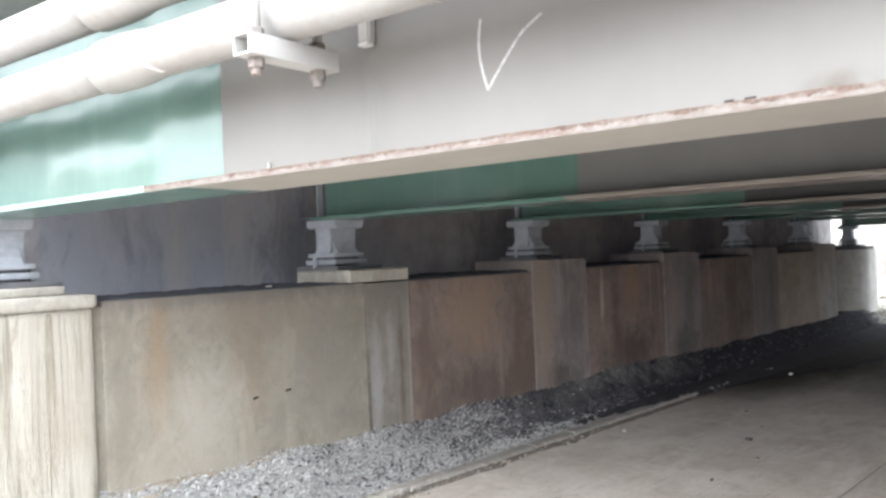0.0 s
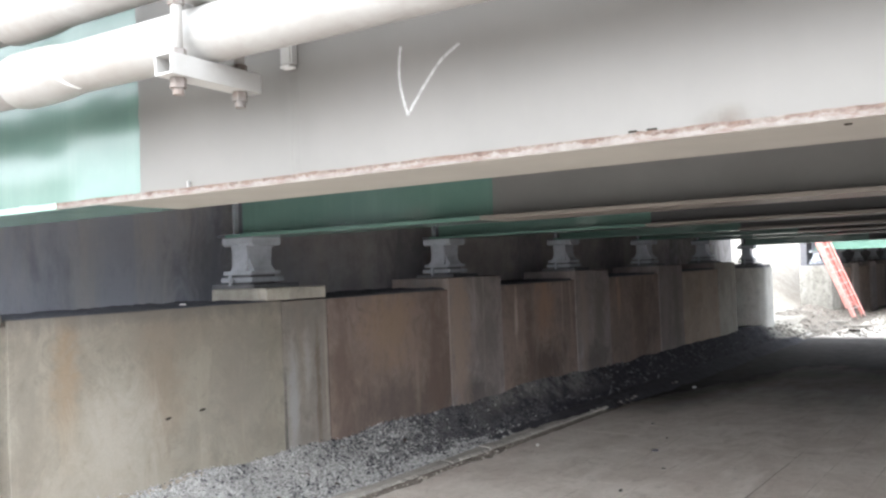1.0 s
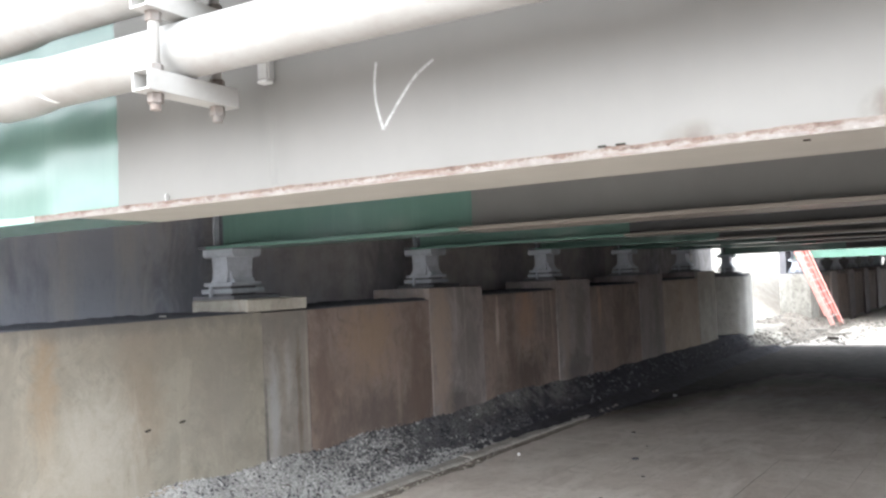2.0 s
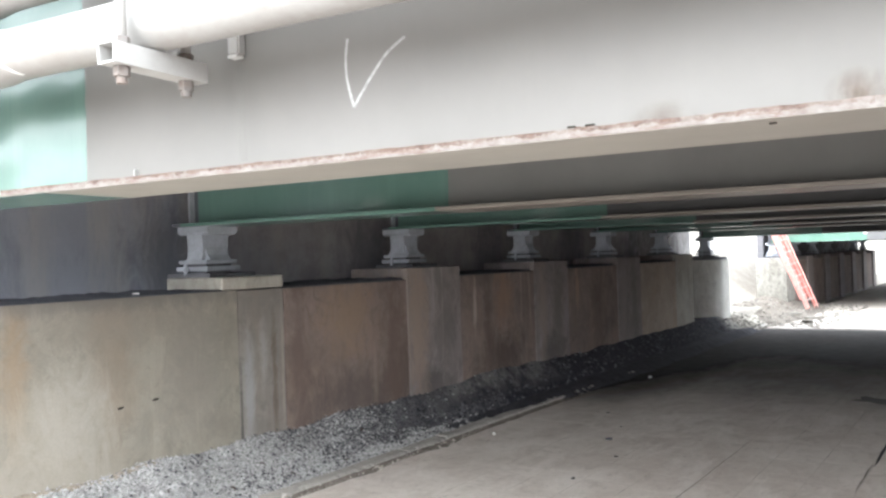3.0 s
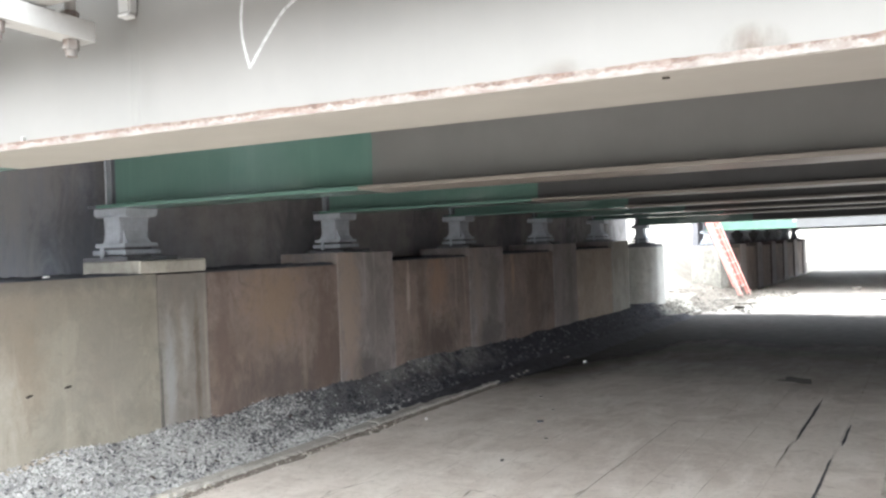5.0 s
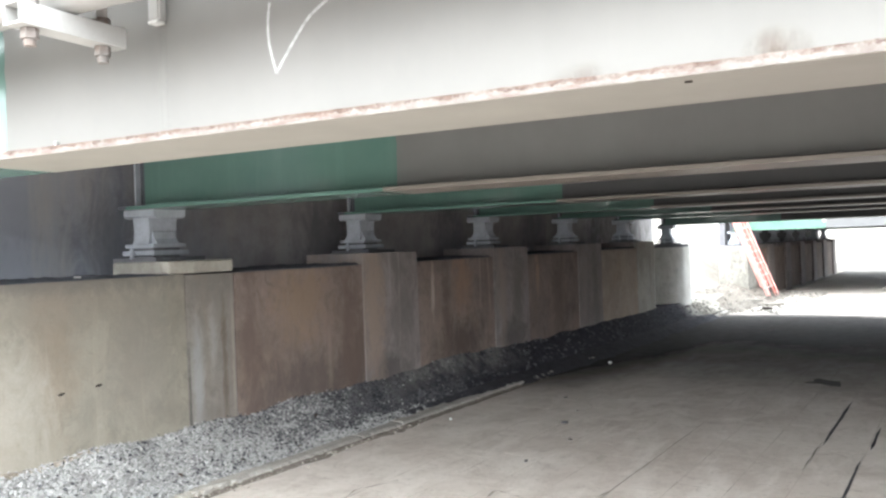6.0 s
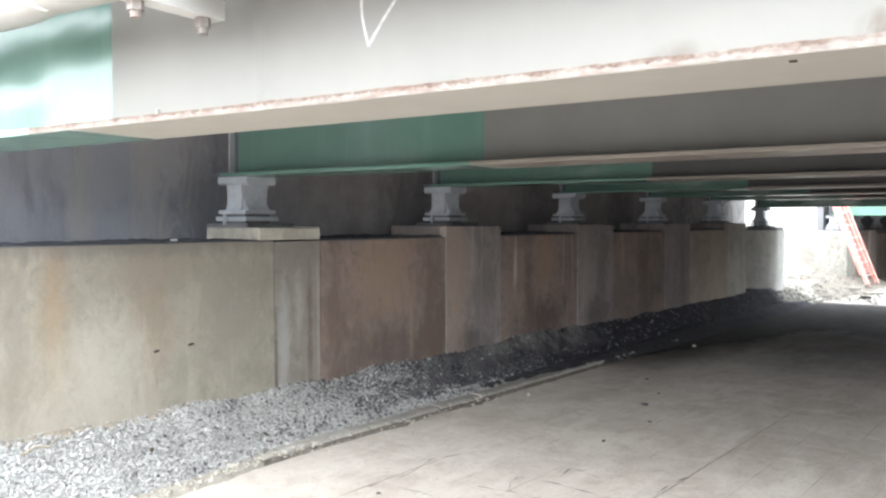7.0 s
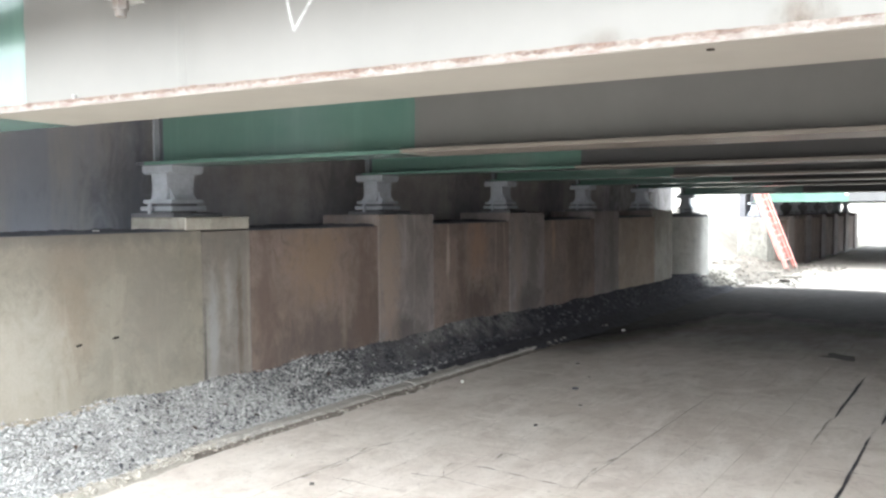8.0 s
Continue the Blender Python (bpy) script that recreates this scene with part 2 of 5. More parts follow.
def girder_paint(name, end, light=(0.195, 0.192, 0.186), deep=(0.165, 0.162, 0.158), rough=0.62, greens=((0.14, 0.235, 0.20), (0.115, 0.205, 0.175))):
    """Old grey-beige paint over the span, glossy green over the first metres."""
    m = Mat(name, 0.5, spec=0.5)
    x = m.axis(0)
    wobble = m.noise(9, 3, 0.5)
    edge = m.math("ADD", x, m.ramp(wobble, 0, 1, -0.012, 0.012))
    grey_part = m.math("GREATER_THAN", edge, end)
    cloud = m.ramp(m.noise(1.6, 5, 0.65), 0.35, 0.7)
    run = m.ramp(m.noise(11, 4, 0.7, (1, 1, 0.06)), 0.5, 0.75)
    grey = m.mix(cloud, light, deep)
    grey = m.mix(m.math("MULTIPLY", run, 0.10), grey, tuple(v * 1.25 for v in light))
    green = m.mix(cloud, *greens)
    green = m.mix(m.math("MULTIPLY", run, 0.2), green, tuple(v * 1.4 for v in greens[0]))
    c = m.mix(grey_part, green, grey)
    m.colour(m.mix(m.math("LESS_THAN", x, -0.005), c, (0.11, 0.115, 0.13)))
    m.roughness(m.ramp(grey_part, 0, 1, 0.20, rough))
    m.bump(m.noise(3.0, 1.0, 0.4, (0.7, 1, 1)), 0.5, 0.05)
    return m.m


# Copies of one paint: inner webs darkened for shade, outer flange lightened for daylight.
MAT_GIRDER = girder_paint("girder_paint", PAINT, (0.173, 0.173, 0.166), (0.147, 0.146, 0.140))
MAT_INNER = girder_paint("shaded_girder_paint", PAINT, (0.076, 0.075, 0.077), (0.060, 0.060, 0.062), 0.55)
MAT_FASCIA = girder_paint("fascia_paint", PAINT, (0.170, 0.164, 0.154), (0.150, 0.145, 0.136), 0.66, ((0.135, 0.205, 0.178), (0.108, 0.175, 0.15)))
MAT_FLANGE = girder_paint("flange_paint", PAINT, (0.225, 0.20, 0.175), (0.18, 0.162, 0.143), 0.36)
MAT_SOFFIT = girder_paint("lit_flange_paint", PAINT, (0.315, 0.30, 0.262), (0.27, 0.257, 0.224), 0.5)
MAT_FARGIRDER = girder_paint("far_girder_paint", PAINT, (0.15, 0.15, 0.15), (0.12, 0.12, 0.121), 0.62, ((0.15, 0.25, 0.20), (0.12, 0.215, 0.17)))


def rusty_edge():
    m = Mat("rusty_edge", 0.85, spec=0.3)
    patch = m.ramp(m.noise(11, 8, 0.82, (0.35, 1, 1.6), 0.6), 0.51, 0.60)
    speck = m.ramp(m.noise(55, 5, 0.75, (0.5, 1, 1)), 0.50, 0.64)
    c = m.mix(m.ramp(m.noise(24, 5, 0.7), 0.4, 0.65), (0.225, 0.21, 0.195), (0.17, 0.148, 0.133))
    rise = m.math("ADD", m.axis(2), m.ramp(m.noise(30, 5, 0.75), 0.25, 0.75, -0.011, 0.011))
    crust = m.math("MULTIPLY", m.ramp(rise, 0.013, 0.017), m.ramp(m.noise(13, 6, 0.75), 0.38, 0.52, 0.25, 1.0))
    c = m.mix(m.math("MULTIPLY", patch, 0.6), c, (0.135, 0.080, 0.062))
    c = m.mix(m.math("MULTIPLY", crust, 0.85), c, (0.118, 0.078, 0.060))
    c = m.mix(m.math("MULTIPLY", m.math("MULTIPLY", crust, speck), 0.8), c, (0.045, 0.030, 0.026))
    c = m.mix(m.math("MULTIPLY", speck, 0.25), c, (0.10, 0.062, 0.05))
    x = m.axis(0)
    c = m.mix(m.math("GREATER_THAN", x, PAINT - 0.25), m.mix(m.math("MULTIPLY", patch, 0.35), (0.28, 0.42, 0.36), (0.33, 0.22, 0.15)), c)
    m.colour(c)
    m.bump(m.noise(40, 6, 0.8), 0.9, 0.01)
    return m.m


MAT_RUST = rusty_edge()


def rust_scale():
    m = Mat("rust_scale", 0.9, spec=0.25)
    c = m.mix(m.ramp(m.noise(48, 6, 0.75), 0.40, 0.60), (0.13, 0.088, 0.072), (0.075, 0.045, 0.035))
    c = m.mix(m.ramp(m.noise(17, 6, 0.75), 0.50, 0.62), c, (0.18, 0.165, 0.152))
    m.colour(c)
    m.bump(m.noise(60, 6, 0.8), 0.9, 0.01)
    return m.m


MAT_SCALE = rust_scale()


def rust_smear(x, z, wide, high, amount):
    """Thin brown wash that fades out into the grey paint."""
    m = Mat("rust_smear", 0.6, spec=0.4)
    mp = m.t.nodes.new("ShaderNodeMapping")
    mp.inputs["Location"].default_value = (-x / wide, 0, -z / high)
    mp.inputs["Scale"].default_value = (1 / wide, 0, 1 / high)
    m.put(m.co, mp.inputs[0])
    d = m.t.nodes.new("ShaderNodeVectorMath")
    d.operation = "LENGTH"
    m.put(mp.outputs[0], d.inputs[0])
    fade = m.math("MULTIPLY", m.ramp(d.outputs["Value"], 0.05, 0.95, amount, 0.0), m.ramp(m.noise(18, 5, 0.7, (1, 1, 0.4)), 0.3, 0.6))
    m.colour((0.14, 0.096, 0.064))
    m.put(fade, m.b.inputs["Alpha"])
    return m.m


SMEARS = [(x, z, w, h, rust_smear(x, z, w, h, a)) for x, z, w, h, a in ((4.675, 0.065, 0.085, 0.065, 0.68), (4.24, 0.055, 0.10, 0.05, 0.36))]


def chalk_mark(name, tint, amount):
    """A dusty stroke that lets the paint show through."""
    m = Mat(name, 0.95, spec=0.1)
    m.colour(tint)
    m.put(m.ramp(m.noise(60, 6, 0.75), 0.30, 0.62, amount * 0.45, amount), m.b.inputs["Alpha"])
    return m.m


MAT_VCHALK = chalk_mark("chalk_stroke", (0.55, 0.55, 0.54), 0.8)
MAT_RUN = chalk_mark("lime_run", (0.40, 0.39, 0.37), 0.14)


def paint(name, base, dirt, rough=0.45, amount=0.4, scale=3.0):
    m = Mat(name, rough, spec=0.45)
    f = m.ramp(m.noise(scale, 6, 0.7), 0.42, 0.72)
    g = m.ramp(m.noise(scale * 9, 4, 0.6), 0.5, 0.75)
    c = m.mix(m.math("MULTIPLY", f, amount), base, dirt)
    c = m.mix(m.math("MULTIPLY", g, amount * 0.5), c, dirt)
    m.colour(c)
    m.bump(m.noise(scale * 14, 4, 0.6), 0.15, 0.004)
    return m.m


MAT_PIPE = paint("pipe_paint", (0.325, 0.320, 0.308), (0.235, 0.213, 0.192), 0.48, 0.75, 2.4)
MAT_CHANNEL = paint("channel_paint", (0.42, 0.415, 0.40), (0.32, 0.30, 0.275), 0.5, 0.4, 6)
MAT_BOLT = paint("rusty_bolt", (0.19, 0.178, 0.168), (0.13, 0.078, 0.05), 0.7, 0.8, 30)
MAT_BEARING = paint("bearing_steel", (0.47, 0.50, 0.55), (0.25, 0.26, 0.29), 0.6, 0.6, 7)
MAT_CHALK = paint("chalk", (0.68, 0.68, 0.665), (0.48, 0.475, 0.46), 0.95, 0.6, 40)
MAT_LADDER = paint("ladder_fibreglass", (0.62, 0.25, 0.22), (0.64, 0.45, 0.41), 0.5, 0.9, 9)
MAT_RUNG = paint("ladder_rung", (0.62, 0.50, 0.47), (0.50, 0.36, 0.33), 0.4, 0.5, 8)
MAT_DARKBITS = paint("tar", (0.075, 0.07, 0.066), (0.12, 0.11, 0.10), 0.8, 0.6, 8)
MAT_LEAF = paint("dead_leaf", (0.06, 0.042, 0.03), (0.035, 0.025, 0.02), 0.8, 0.6, 30)
MAT_HOLE = paint("hole_soil", (0.03, 0.025, 0.02), (0.05, 0.04, 0.03), 0.95, 0.5, 20)


def paving():
    """Worn, dusty concrete paving: broad damp and dusty clouds, scuffs, grains."""
    m = Mat("worn_paving", 0.88, spec=0.3).spread()
    c = m.mix(m.ramp(m.chance(), 0, 1), (0.600, 0.548, 0.496), (0.575, 0.523, 0.472))
    c = m.mix(m.ramp(m.noise(0.55, 5, 0.65, dist=0.6), 0.42, 0.66, 0, 0.55), c, (0.407, 0.342, 0.295))
    c = m.mix(m.ramp(m.noise(2.3, 7, 0.72, dist=0.8), 0.45, 0.66, 0, 0.8), c, (0.376, 0.321, 0.277))
    c = m.mix(m.ramp(m.noise(3.7, 6, 0.7, (1, 0.35, 1), 0.5), 0.48, 0.64, 0, 0.7), c, (0.658, 0.608, 0.558))
    c = m.mix(m.ramp(m.noise(19, 6, 0.75), 0.56, 0.66, 0, 0.6), c, (0.271, 0.241, 0.215))
    c = m.mix(m.ramp(m.noise(5.5, 7, 0.75, dist=1.0), 0.58, 0.66, 0, 0.55), c, (0.304, 0.252, 0.220))
    c = m.mix(m.ramp(m.noise(70, 4, 0.7), 0.35, 0.7, 0, 0.40), c, (0.626, 0.583, 0.538))
    m.colour(c)
    m.bump(m.math("ADD", m.noise(5, 6, 0.7), m.ramp(m.noise(40, 6, 0.75), 0, 1, 0, 0.35)), 0.6, 0.014)
    return m.m


MAT_PAVE = paving()
MAT_KERB = concrete("kerb_concrete", (0.42, 0.40, 0.365), (0.28, 0.263, 0.238), (0.30, 0.275, 0.245), 0.8, 0.4)


def gravel_mat(name, light, dark):
    m = Mat(name, 0.9, spec=0.3)
    pick = m.island()
    c = m.mix(m.ramp(pick, 0.25, 0.75), light, tuple(0.5 * (a + b) for a, b in zip(light, dark)))
    c = m.mix(m.ramp(pick, 0.80, 0.95), c, dark)
    c = m.mix(m.ramp(m.noise(6, 7, 0.75, dist=0.8), 0.50, 0.62, 0, 0.6), c, tuple(1.3 * v for v in dark))
    c = m.mix(m.ramp(m.noise(90, 3, 0.6), 0.4, 0.7, 0, 0.4), c, dark)
    m.colour(c)
    m.bump(m.noise(120, 4, 0.6), 0.3, 0.003)
    return m.m


MAT_STONE = gravel_mat("gravel_stone", (0.475, 0.470, 0.460), (0.19, 0.186, 0.18))
MAT_MORTAR = gravel_mat("mortar_crumb", (0.50, 0.465, 0.41), (0.27, 0.245, 0.21))
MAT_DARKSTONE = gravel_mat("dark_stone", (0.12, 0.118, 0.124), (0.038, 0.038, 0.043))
MAT_RUBBLE = gravel_mat("rubble_stone", (0.36, 0.335, 0.30), (0.14, 0.13, 0.115))


def soil(name, a, b, scale=8.0):
    m = Mat(name, 0.95, spec=0.2)
    c = m.mix(m.ramp(m.noise(scale, 7, 0.7), 0.35, 0.68), a, b)
    c = m.mix(m.ramp(m.noise(scale * 9, 4, 0.7), 0.45, 0.7, 0, 0.5), c, tuple(v * 0.6 for v in b))
    m.colour(c)
    m.bump(m.noise(scale * 5, 6, 0.75), 0.8, 0.03)
    return m.m


MAT_SEAT_DIRT = soil("dark_seat_dirt", (0.16, 0.165, 0.19), (0.095, 0.10, 0.12), 5)
MAT_SOIL = soil("dark_soil", (0.072, 0.07, 0.079), (0.042, 0.041, 0.048), 9)
MAT_GROUND = soil("pale_ground", (0.44, 0.41, 0.36), (0.32, 0.295, 0.26), 1.2)
MAT_HEAP = soil("rubble_earth", (0.27, 0.24, 0.205), (0.15, 0.13, 0.11), 3.0)
MAT_GUTTER = soil("gutter_dirt", (0.27, 0.235, 0.205), (0.12, 0.103, 0.09), 6)


def joint_dust():
    m = Mat("joint_dust", 0.95, spec=0.2)
    c = m.mix(m.ramp(m.noise(1.9, 6, 0.7), 0.49, 0.62), (0.45, 0.405, 0.355), (0.23, 0.20, 0.172))
    m.colour(c)
    m.bump(m.noise(60, 5, 0.7), 0.5, 0.01)
    return m.m


MAT_DUST = joint_dust()
MAT_DIRT = soil("brown_dirt", (0.20, 0.155, 0.14), (0.10, 0.072, 0.065), 4)

MAT_SILT = soil("brown_silt", (0.40, 0.355, 0.29), (0.27, 0.23, 0.18), 9)
MAT_DRYWOOD = paint("dry_wood", (0.42, 0.36, 0.28), (0.25, 0.20, 0.15), 0.85, 0.6, 30)


def bank_soil():
    """Pale gravel dust where the bank lies open; dark soil further in, its black partly painted bridge shade."""
    m = Mat("bank_soil", 0.95, spec=0.2)
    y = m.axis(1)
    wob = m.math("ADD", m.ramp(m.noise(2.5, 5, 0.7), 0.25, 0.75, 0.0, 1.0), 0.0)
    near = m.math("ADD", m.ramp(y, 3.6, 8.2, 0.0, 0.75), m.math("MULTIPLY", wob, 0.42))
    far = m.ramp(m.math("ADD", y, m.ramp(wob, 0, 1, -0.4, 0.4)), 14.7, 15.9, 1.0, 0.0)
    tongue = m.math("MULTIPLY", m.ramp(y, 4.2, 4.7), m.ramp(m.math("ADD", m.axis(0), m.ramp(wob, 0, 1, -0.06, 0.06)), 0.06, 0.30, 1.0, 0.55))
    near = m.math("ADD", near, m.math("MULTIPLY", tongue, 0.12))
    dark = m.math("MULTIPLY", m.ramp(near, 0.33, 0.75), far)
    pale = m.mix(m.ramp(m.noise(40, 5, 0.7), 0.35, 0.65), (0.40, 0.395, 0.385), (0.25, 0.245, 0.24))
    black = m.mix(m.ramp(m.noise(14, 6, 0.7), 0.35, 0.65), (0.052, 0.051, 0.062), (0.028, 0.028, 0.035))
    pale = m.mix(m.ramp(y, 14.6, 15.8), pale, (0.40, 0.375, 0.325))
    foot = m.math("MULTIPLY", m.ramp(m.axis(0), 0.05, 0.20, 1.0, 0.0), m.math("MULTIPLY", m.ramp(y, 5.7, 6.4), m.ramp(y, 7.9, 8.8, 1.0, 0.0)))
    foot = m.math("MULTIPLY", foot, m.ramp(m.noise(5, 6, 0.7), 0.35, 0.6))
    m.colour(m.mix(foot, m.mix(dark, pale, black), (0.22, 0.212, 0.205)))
    m.bump(m.noise(45, 6, 0.75), 0.8, 0.03)
    return m.m


MAT_BANK = bank_soil()


# ---------------------------------------------------------------- mesh helpers
def finish(bm, name, material, smooth=False):
    me = bpy.data.meshes.new(name)
    bmesh.ops.recalc_face_normals(bm, faces=bm.faces)
    bm.to_mesh(me)
    bm.free()
    me.materials.append(material)
    if smooth:
        for p in me.polygons:
            p.use_smooth = True
    return me


def part(name, bm, material, parent=None, label="", smooth=False):
    ob = new(name, finish(bm, name, material, smooth) if isinstance(bm, bmesh.types.BMesh) else bm)
    ob.parent = parent
    return tagged(ob, label)


def thing(name, label, category, m=None, group="", kind=""):
    ob = new(name)
    ob.empty_display_size = 0.1
    if m is not None:
        ob.matrix_world = m
    return tagged(ob, label, category, group, kind)


def add_box(bm, x0, x1, y0, y1, z0, z1, bevel=0.0, segments=1):
    vs = [bm.verts.new((x, y, z)) for x in (x0, x1) for y in (y0, y1) for z in (z0, z1)]
    fs = [bm.faces.new([vs[i] for i in f]) for f in ((0, 1, 3, 2), (4, 6, 7, 5), (0, 4, 5, 1), (2, 3, 7, 6), (0, 2, 6, 4), (1, 5, 7, 3))]
    if bevel:
        es = list({e for f in fs for e in f.edges})
        bmesh.ops.bevel(bm, geom=es, offset=bevel, segments=segments, profile=0.5, affect="EDGES")
    return vs


def box(x0, x1, y0, y1, z0, z1, bevel=0.0, segments=1):
    bm = bmesh.new()
    add_box(bm, x0, x1, y0, y1, z0, z1, bevel, segments)
    return bm


def prism(bm, outline, z0, z1, axis="z", at=0.0):
    """An outline of (u, v) pairs drawn out from z0 to z1 along an axis."""
    def p(u, v, w):
        return {"z": (u, v, w), "y": (u, w, v), "x": (w, u, v)}[axis]
    a = [bm.verts.new(p(u, v, z0)) for u, v in outline]
    b = [bm.verts.new(p(u, v, z1)) for u, v in outline]
    n = len(outline)
    bm.faces.new(a)
    bm.faces.new(b[::-1])
    for i in range(n):
        bm.faces.new((a[i], a[(i + 1) % n], b[(i + 1) % n], b[i]))
    return bm


def add_tube(bm, rings, n=20, caps=True):
    """rings: (centre, radius, axis u, axis v)."""
    made = []
    for c, r, u, v in rings:
        c, u, v = Vector(c), Vector(u), Vector(v)
        made.append([bm.verts.new(c + u * (r * math.cos(2 * math.pi * k / n)) + v * (r * math.sin(2 * math.pi * k / n))) for k in range(n)])
    for a, b in zip(made, made[1:]):
        for k in range(n):
            bm.faces.new((a[k], a[(k + 1) % n], b[(k + 1) % n], b[k]))
    if caps:
        bm.faces.new(made[0][::-1])
        bm.faces.new(made[-1])
    return made


def rod(p, q, r, n=12):
    bm = bmesh.new()
    p, q = Vector(p), Vector(q)
    w = (q - p).normalized()
    u = w.orthogonal().normalized()
    v = w.cross(u)
    add_tube(bm, [(p, r, u, v), (q, r, u, v)], n)
    return bm


# ---------------------------------------------------------------- ground
def bank_height(x, y):
    """Earth behind the abutment line rises to the road on top."""
    return 0.30 + min(2.5, max(0.0, -0.9 - x) * 0.75)


def ground_height(x, y):
    if x < -0.05:
        return bank_height(x, y) - 0.03
    if x < KERB_X - 0.1:
        return -0.12
    if x < PAVE_X - 0.02:
        return -0.09
    f = min(1.0, (x - PAVE_X) / 2.6)
    return -0.06 - 0.55 * f + 0.05 * noise.noise((x * 1.4, y * 1.4, 3.0)) * f


def make_ground():
    xs = [-900, -300, -100, -40, -20, -12, -8, -6, -5, -4.2, -3.6, -3, -2.5, -2, -1.6, -1.2, -0.95, -0.6, -0.1, -0.04, 0.2, 0.3, 0.34, 1, 2, 3, 4, 4.22]
    xs += [4.26 + 0.18 * k for k in range(22)] + [9, 10, 11, 12, 14, 20, 40, 100, 300, 900]
    ys = [-900, -300, -100, -40, -20, -10, -6, -4] + [-3 + 0.3 * k for k in range(80)] + [22, 24, 27, 30, 34, 38, 42, 50, 70, 120, 300, 900]
    bm = bmesh.new()
    grid = [[bm.verts.new((x, y, ground_height(x, y))) for y in ys] for x in xs]
    for i in range(len(xs) - 1):
        for j in range(len(ys) - 1):
            bm.faces.new((grid[i][j], grid[i + 1][j], grid[i + 1][j + 1], grid[i][j + 1]))
    ob = part("ground", bm, MAT_GROUND, smooth=True)
    me = ob.data
    me.materials.append(MAT_DIRT)
    for p in me.polygons:
        if 4.2 < p.center.x < 12 and -5 < p.center.y < 50:
            p.material_index = 1
    tagged(ob, "bare pale earth with brown dirt beside the paving", "ground", kind="structure")


make_ground()


def gravel_top(x, y):
    """Height of the loose gravel that leans against the abutment."""
    spread = 0.16 * max(0.0, min(1.0, (3.35 - y) / 0.7))
    f = max(0.0, min(1.0, (KERB_X - 0.14 + spread - x) / (0.34 + spread)))
    foot = 0.038 - 0.25 * spread
    top = 0.42 + 0.03 * noise.noise((y * 0.9, 2.0, 0.0)) - (0.10 if y > 13.7 else 0.0) - 0.16 * max(0.0, min(1.0, (y - 15.9) / 1.2))
    top += 0.07 * max(0.0, 1.0 - abs(y - 7.1) / 1.2)
    if y < 3.0:
        top -= 0.008 * (3.0 - y)
    return foot + (top - foot) * f ** 1.15 + 0.035 * noise.noise((x * 4, y * 2.2, 1.0)) * (0.35 + f)


def make_bank():
    bm = bmesh.new()
    nx, ny = 14, 340
    rows = []
    for j in range(ny + 1):
        y = -3.0 + 24.0 * j / ny
        edge = KERB_X - 0.15 + 0.28 * max(0.0, min(1.0, (3.35 - y) / 0.7))
        rows.append([bm.verts.new((edge - (edge + 0.42) * i / nx, y, gravel_top(edge - (edge + 0.42) * i / nx, y))) for i in range(nx + 1)])
    for a, b in zip(rows, rows[1:]):
        for i in range(nx):
            bm.faces.new((a[i], b[i], b[i + 1], a[i + 1]))
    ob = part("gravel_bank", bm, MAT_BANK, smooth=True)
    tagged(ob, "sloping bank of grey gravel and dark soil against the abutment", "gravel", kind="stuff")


make_bank()


def mound_top(x, y):
    """Height of the rubble heaped in the open gap, about the second bridge's first pilaster."""
    rise = max(0.0, min(1.0, (y - 16.1) / 2.6)) * max(0.0, min(1.0, (22.3 - y) / 0.8))
    f = math.exp(-((x + 0.45) / 0.72) ** 2)
    return -0.02 + (0.36 + 0.07 * noise.noise((x * 3, y * 2.2, 4)) + 0.03 * noise.noise((x * 9, y * 7, 4))) * f * rise


def make_mound():
    bm = bmesh.new()
    rows = [[bm.verts.new((-1.3 + 2.9 * i / 44, 16.0 + 6.4 * j / 90, mound_top(-1.3 + 2.9 * i / 44, 16.0 + 6.4 * j / 90))) for i in range(45)] for j in range(91)]
    for a, b in zip(rows, rows[1:]):
        for i in range(44):
            bm.faces.new((a[i], a[i + 1], b[i + 1], b[i]))
    ob = part("rubble_mound", bm, MAT_HEAP, smooth=True)
    tagged(ob, "low mound of pale earth and rubble in the open gap", "rubble", kind="stuff")


make_mound()


def stone_cloud(name, spots, material, label, category, seed):
    """Many small angular stones as one object. spots: (x, y, z, size)."""
    rng = random.Random(seed)
    base = [Vector(p).normalized() for p in ((1, 0, 0.2), (-1, 0.2, 0), (0, 1, -0.1), (0.1, -1, 0), (0, 0.1, 1), (0.1, 0, -1))]
    tris = ((0, 2, 4), (2, 1, 4), (1, 3, 4), (3, 0, 4), (2, 0, 5), (1, 2, 5), (3, 1, 5), (0, 3, 5))
    verts, faces = [], []
    for x, y, z, s in spots:
        turn = Euler((rng.gauss(0, 0.45), rng.gauss(0, 0.45), rng.uniform(0, 6.3))).to_matrix()
        k = len(verts)
        flat, long = rng.uniform(0.35, 0.8), rng.uniform(1.0, 2.0)
        for b in base:
            q = b * (s * rng.uniform(0.7, 1.25))
            p = turn @ Vector((q.x * long, q.y, q.z * flat))
            verts.append((x + p.x, y + p.y, z + p.z))
        faces += [(k + a, k + b, k + c) for a, b, c in tris]
    me = bpy.data.meshes.new(name)
    me.from_pydata(verts, [], faces)
    me.materials.append(material)
    return tagged(new(name, me), label, category, kind="stuff")


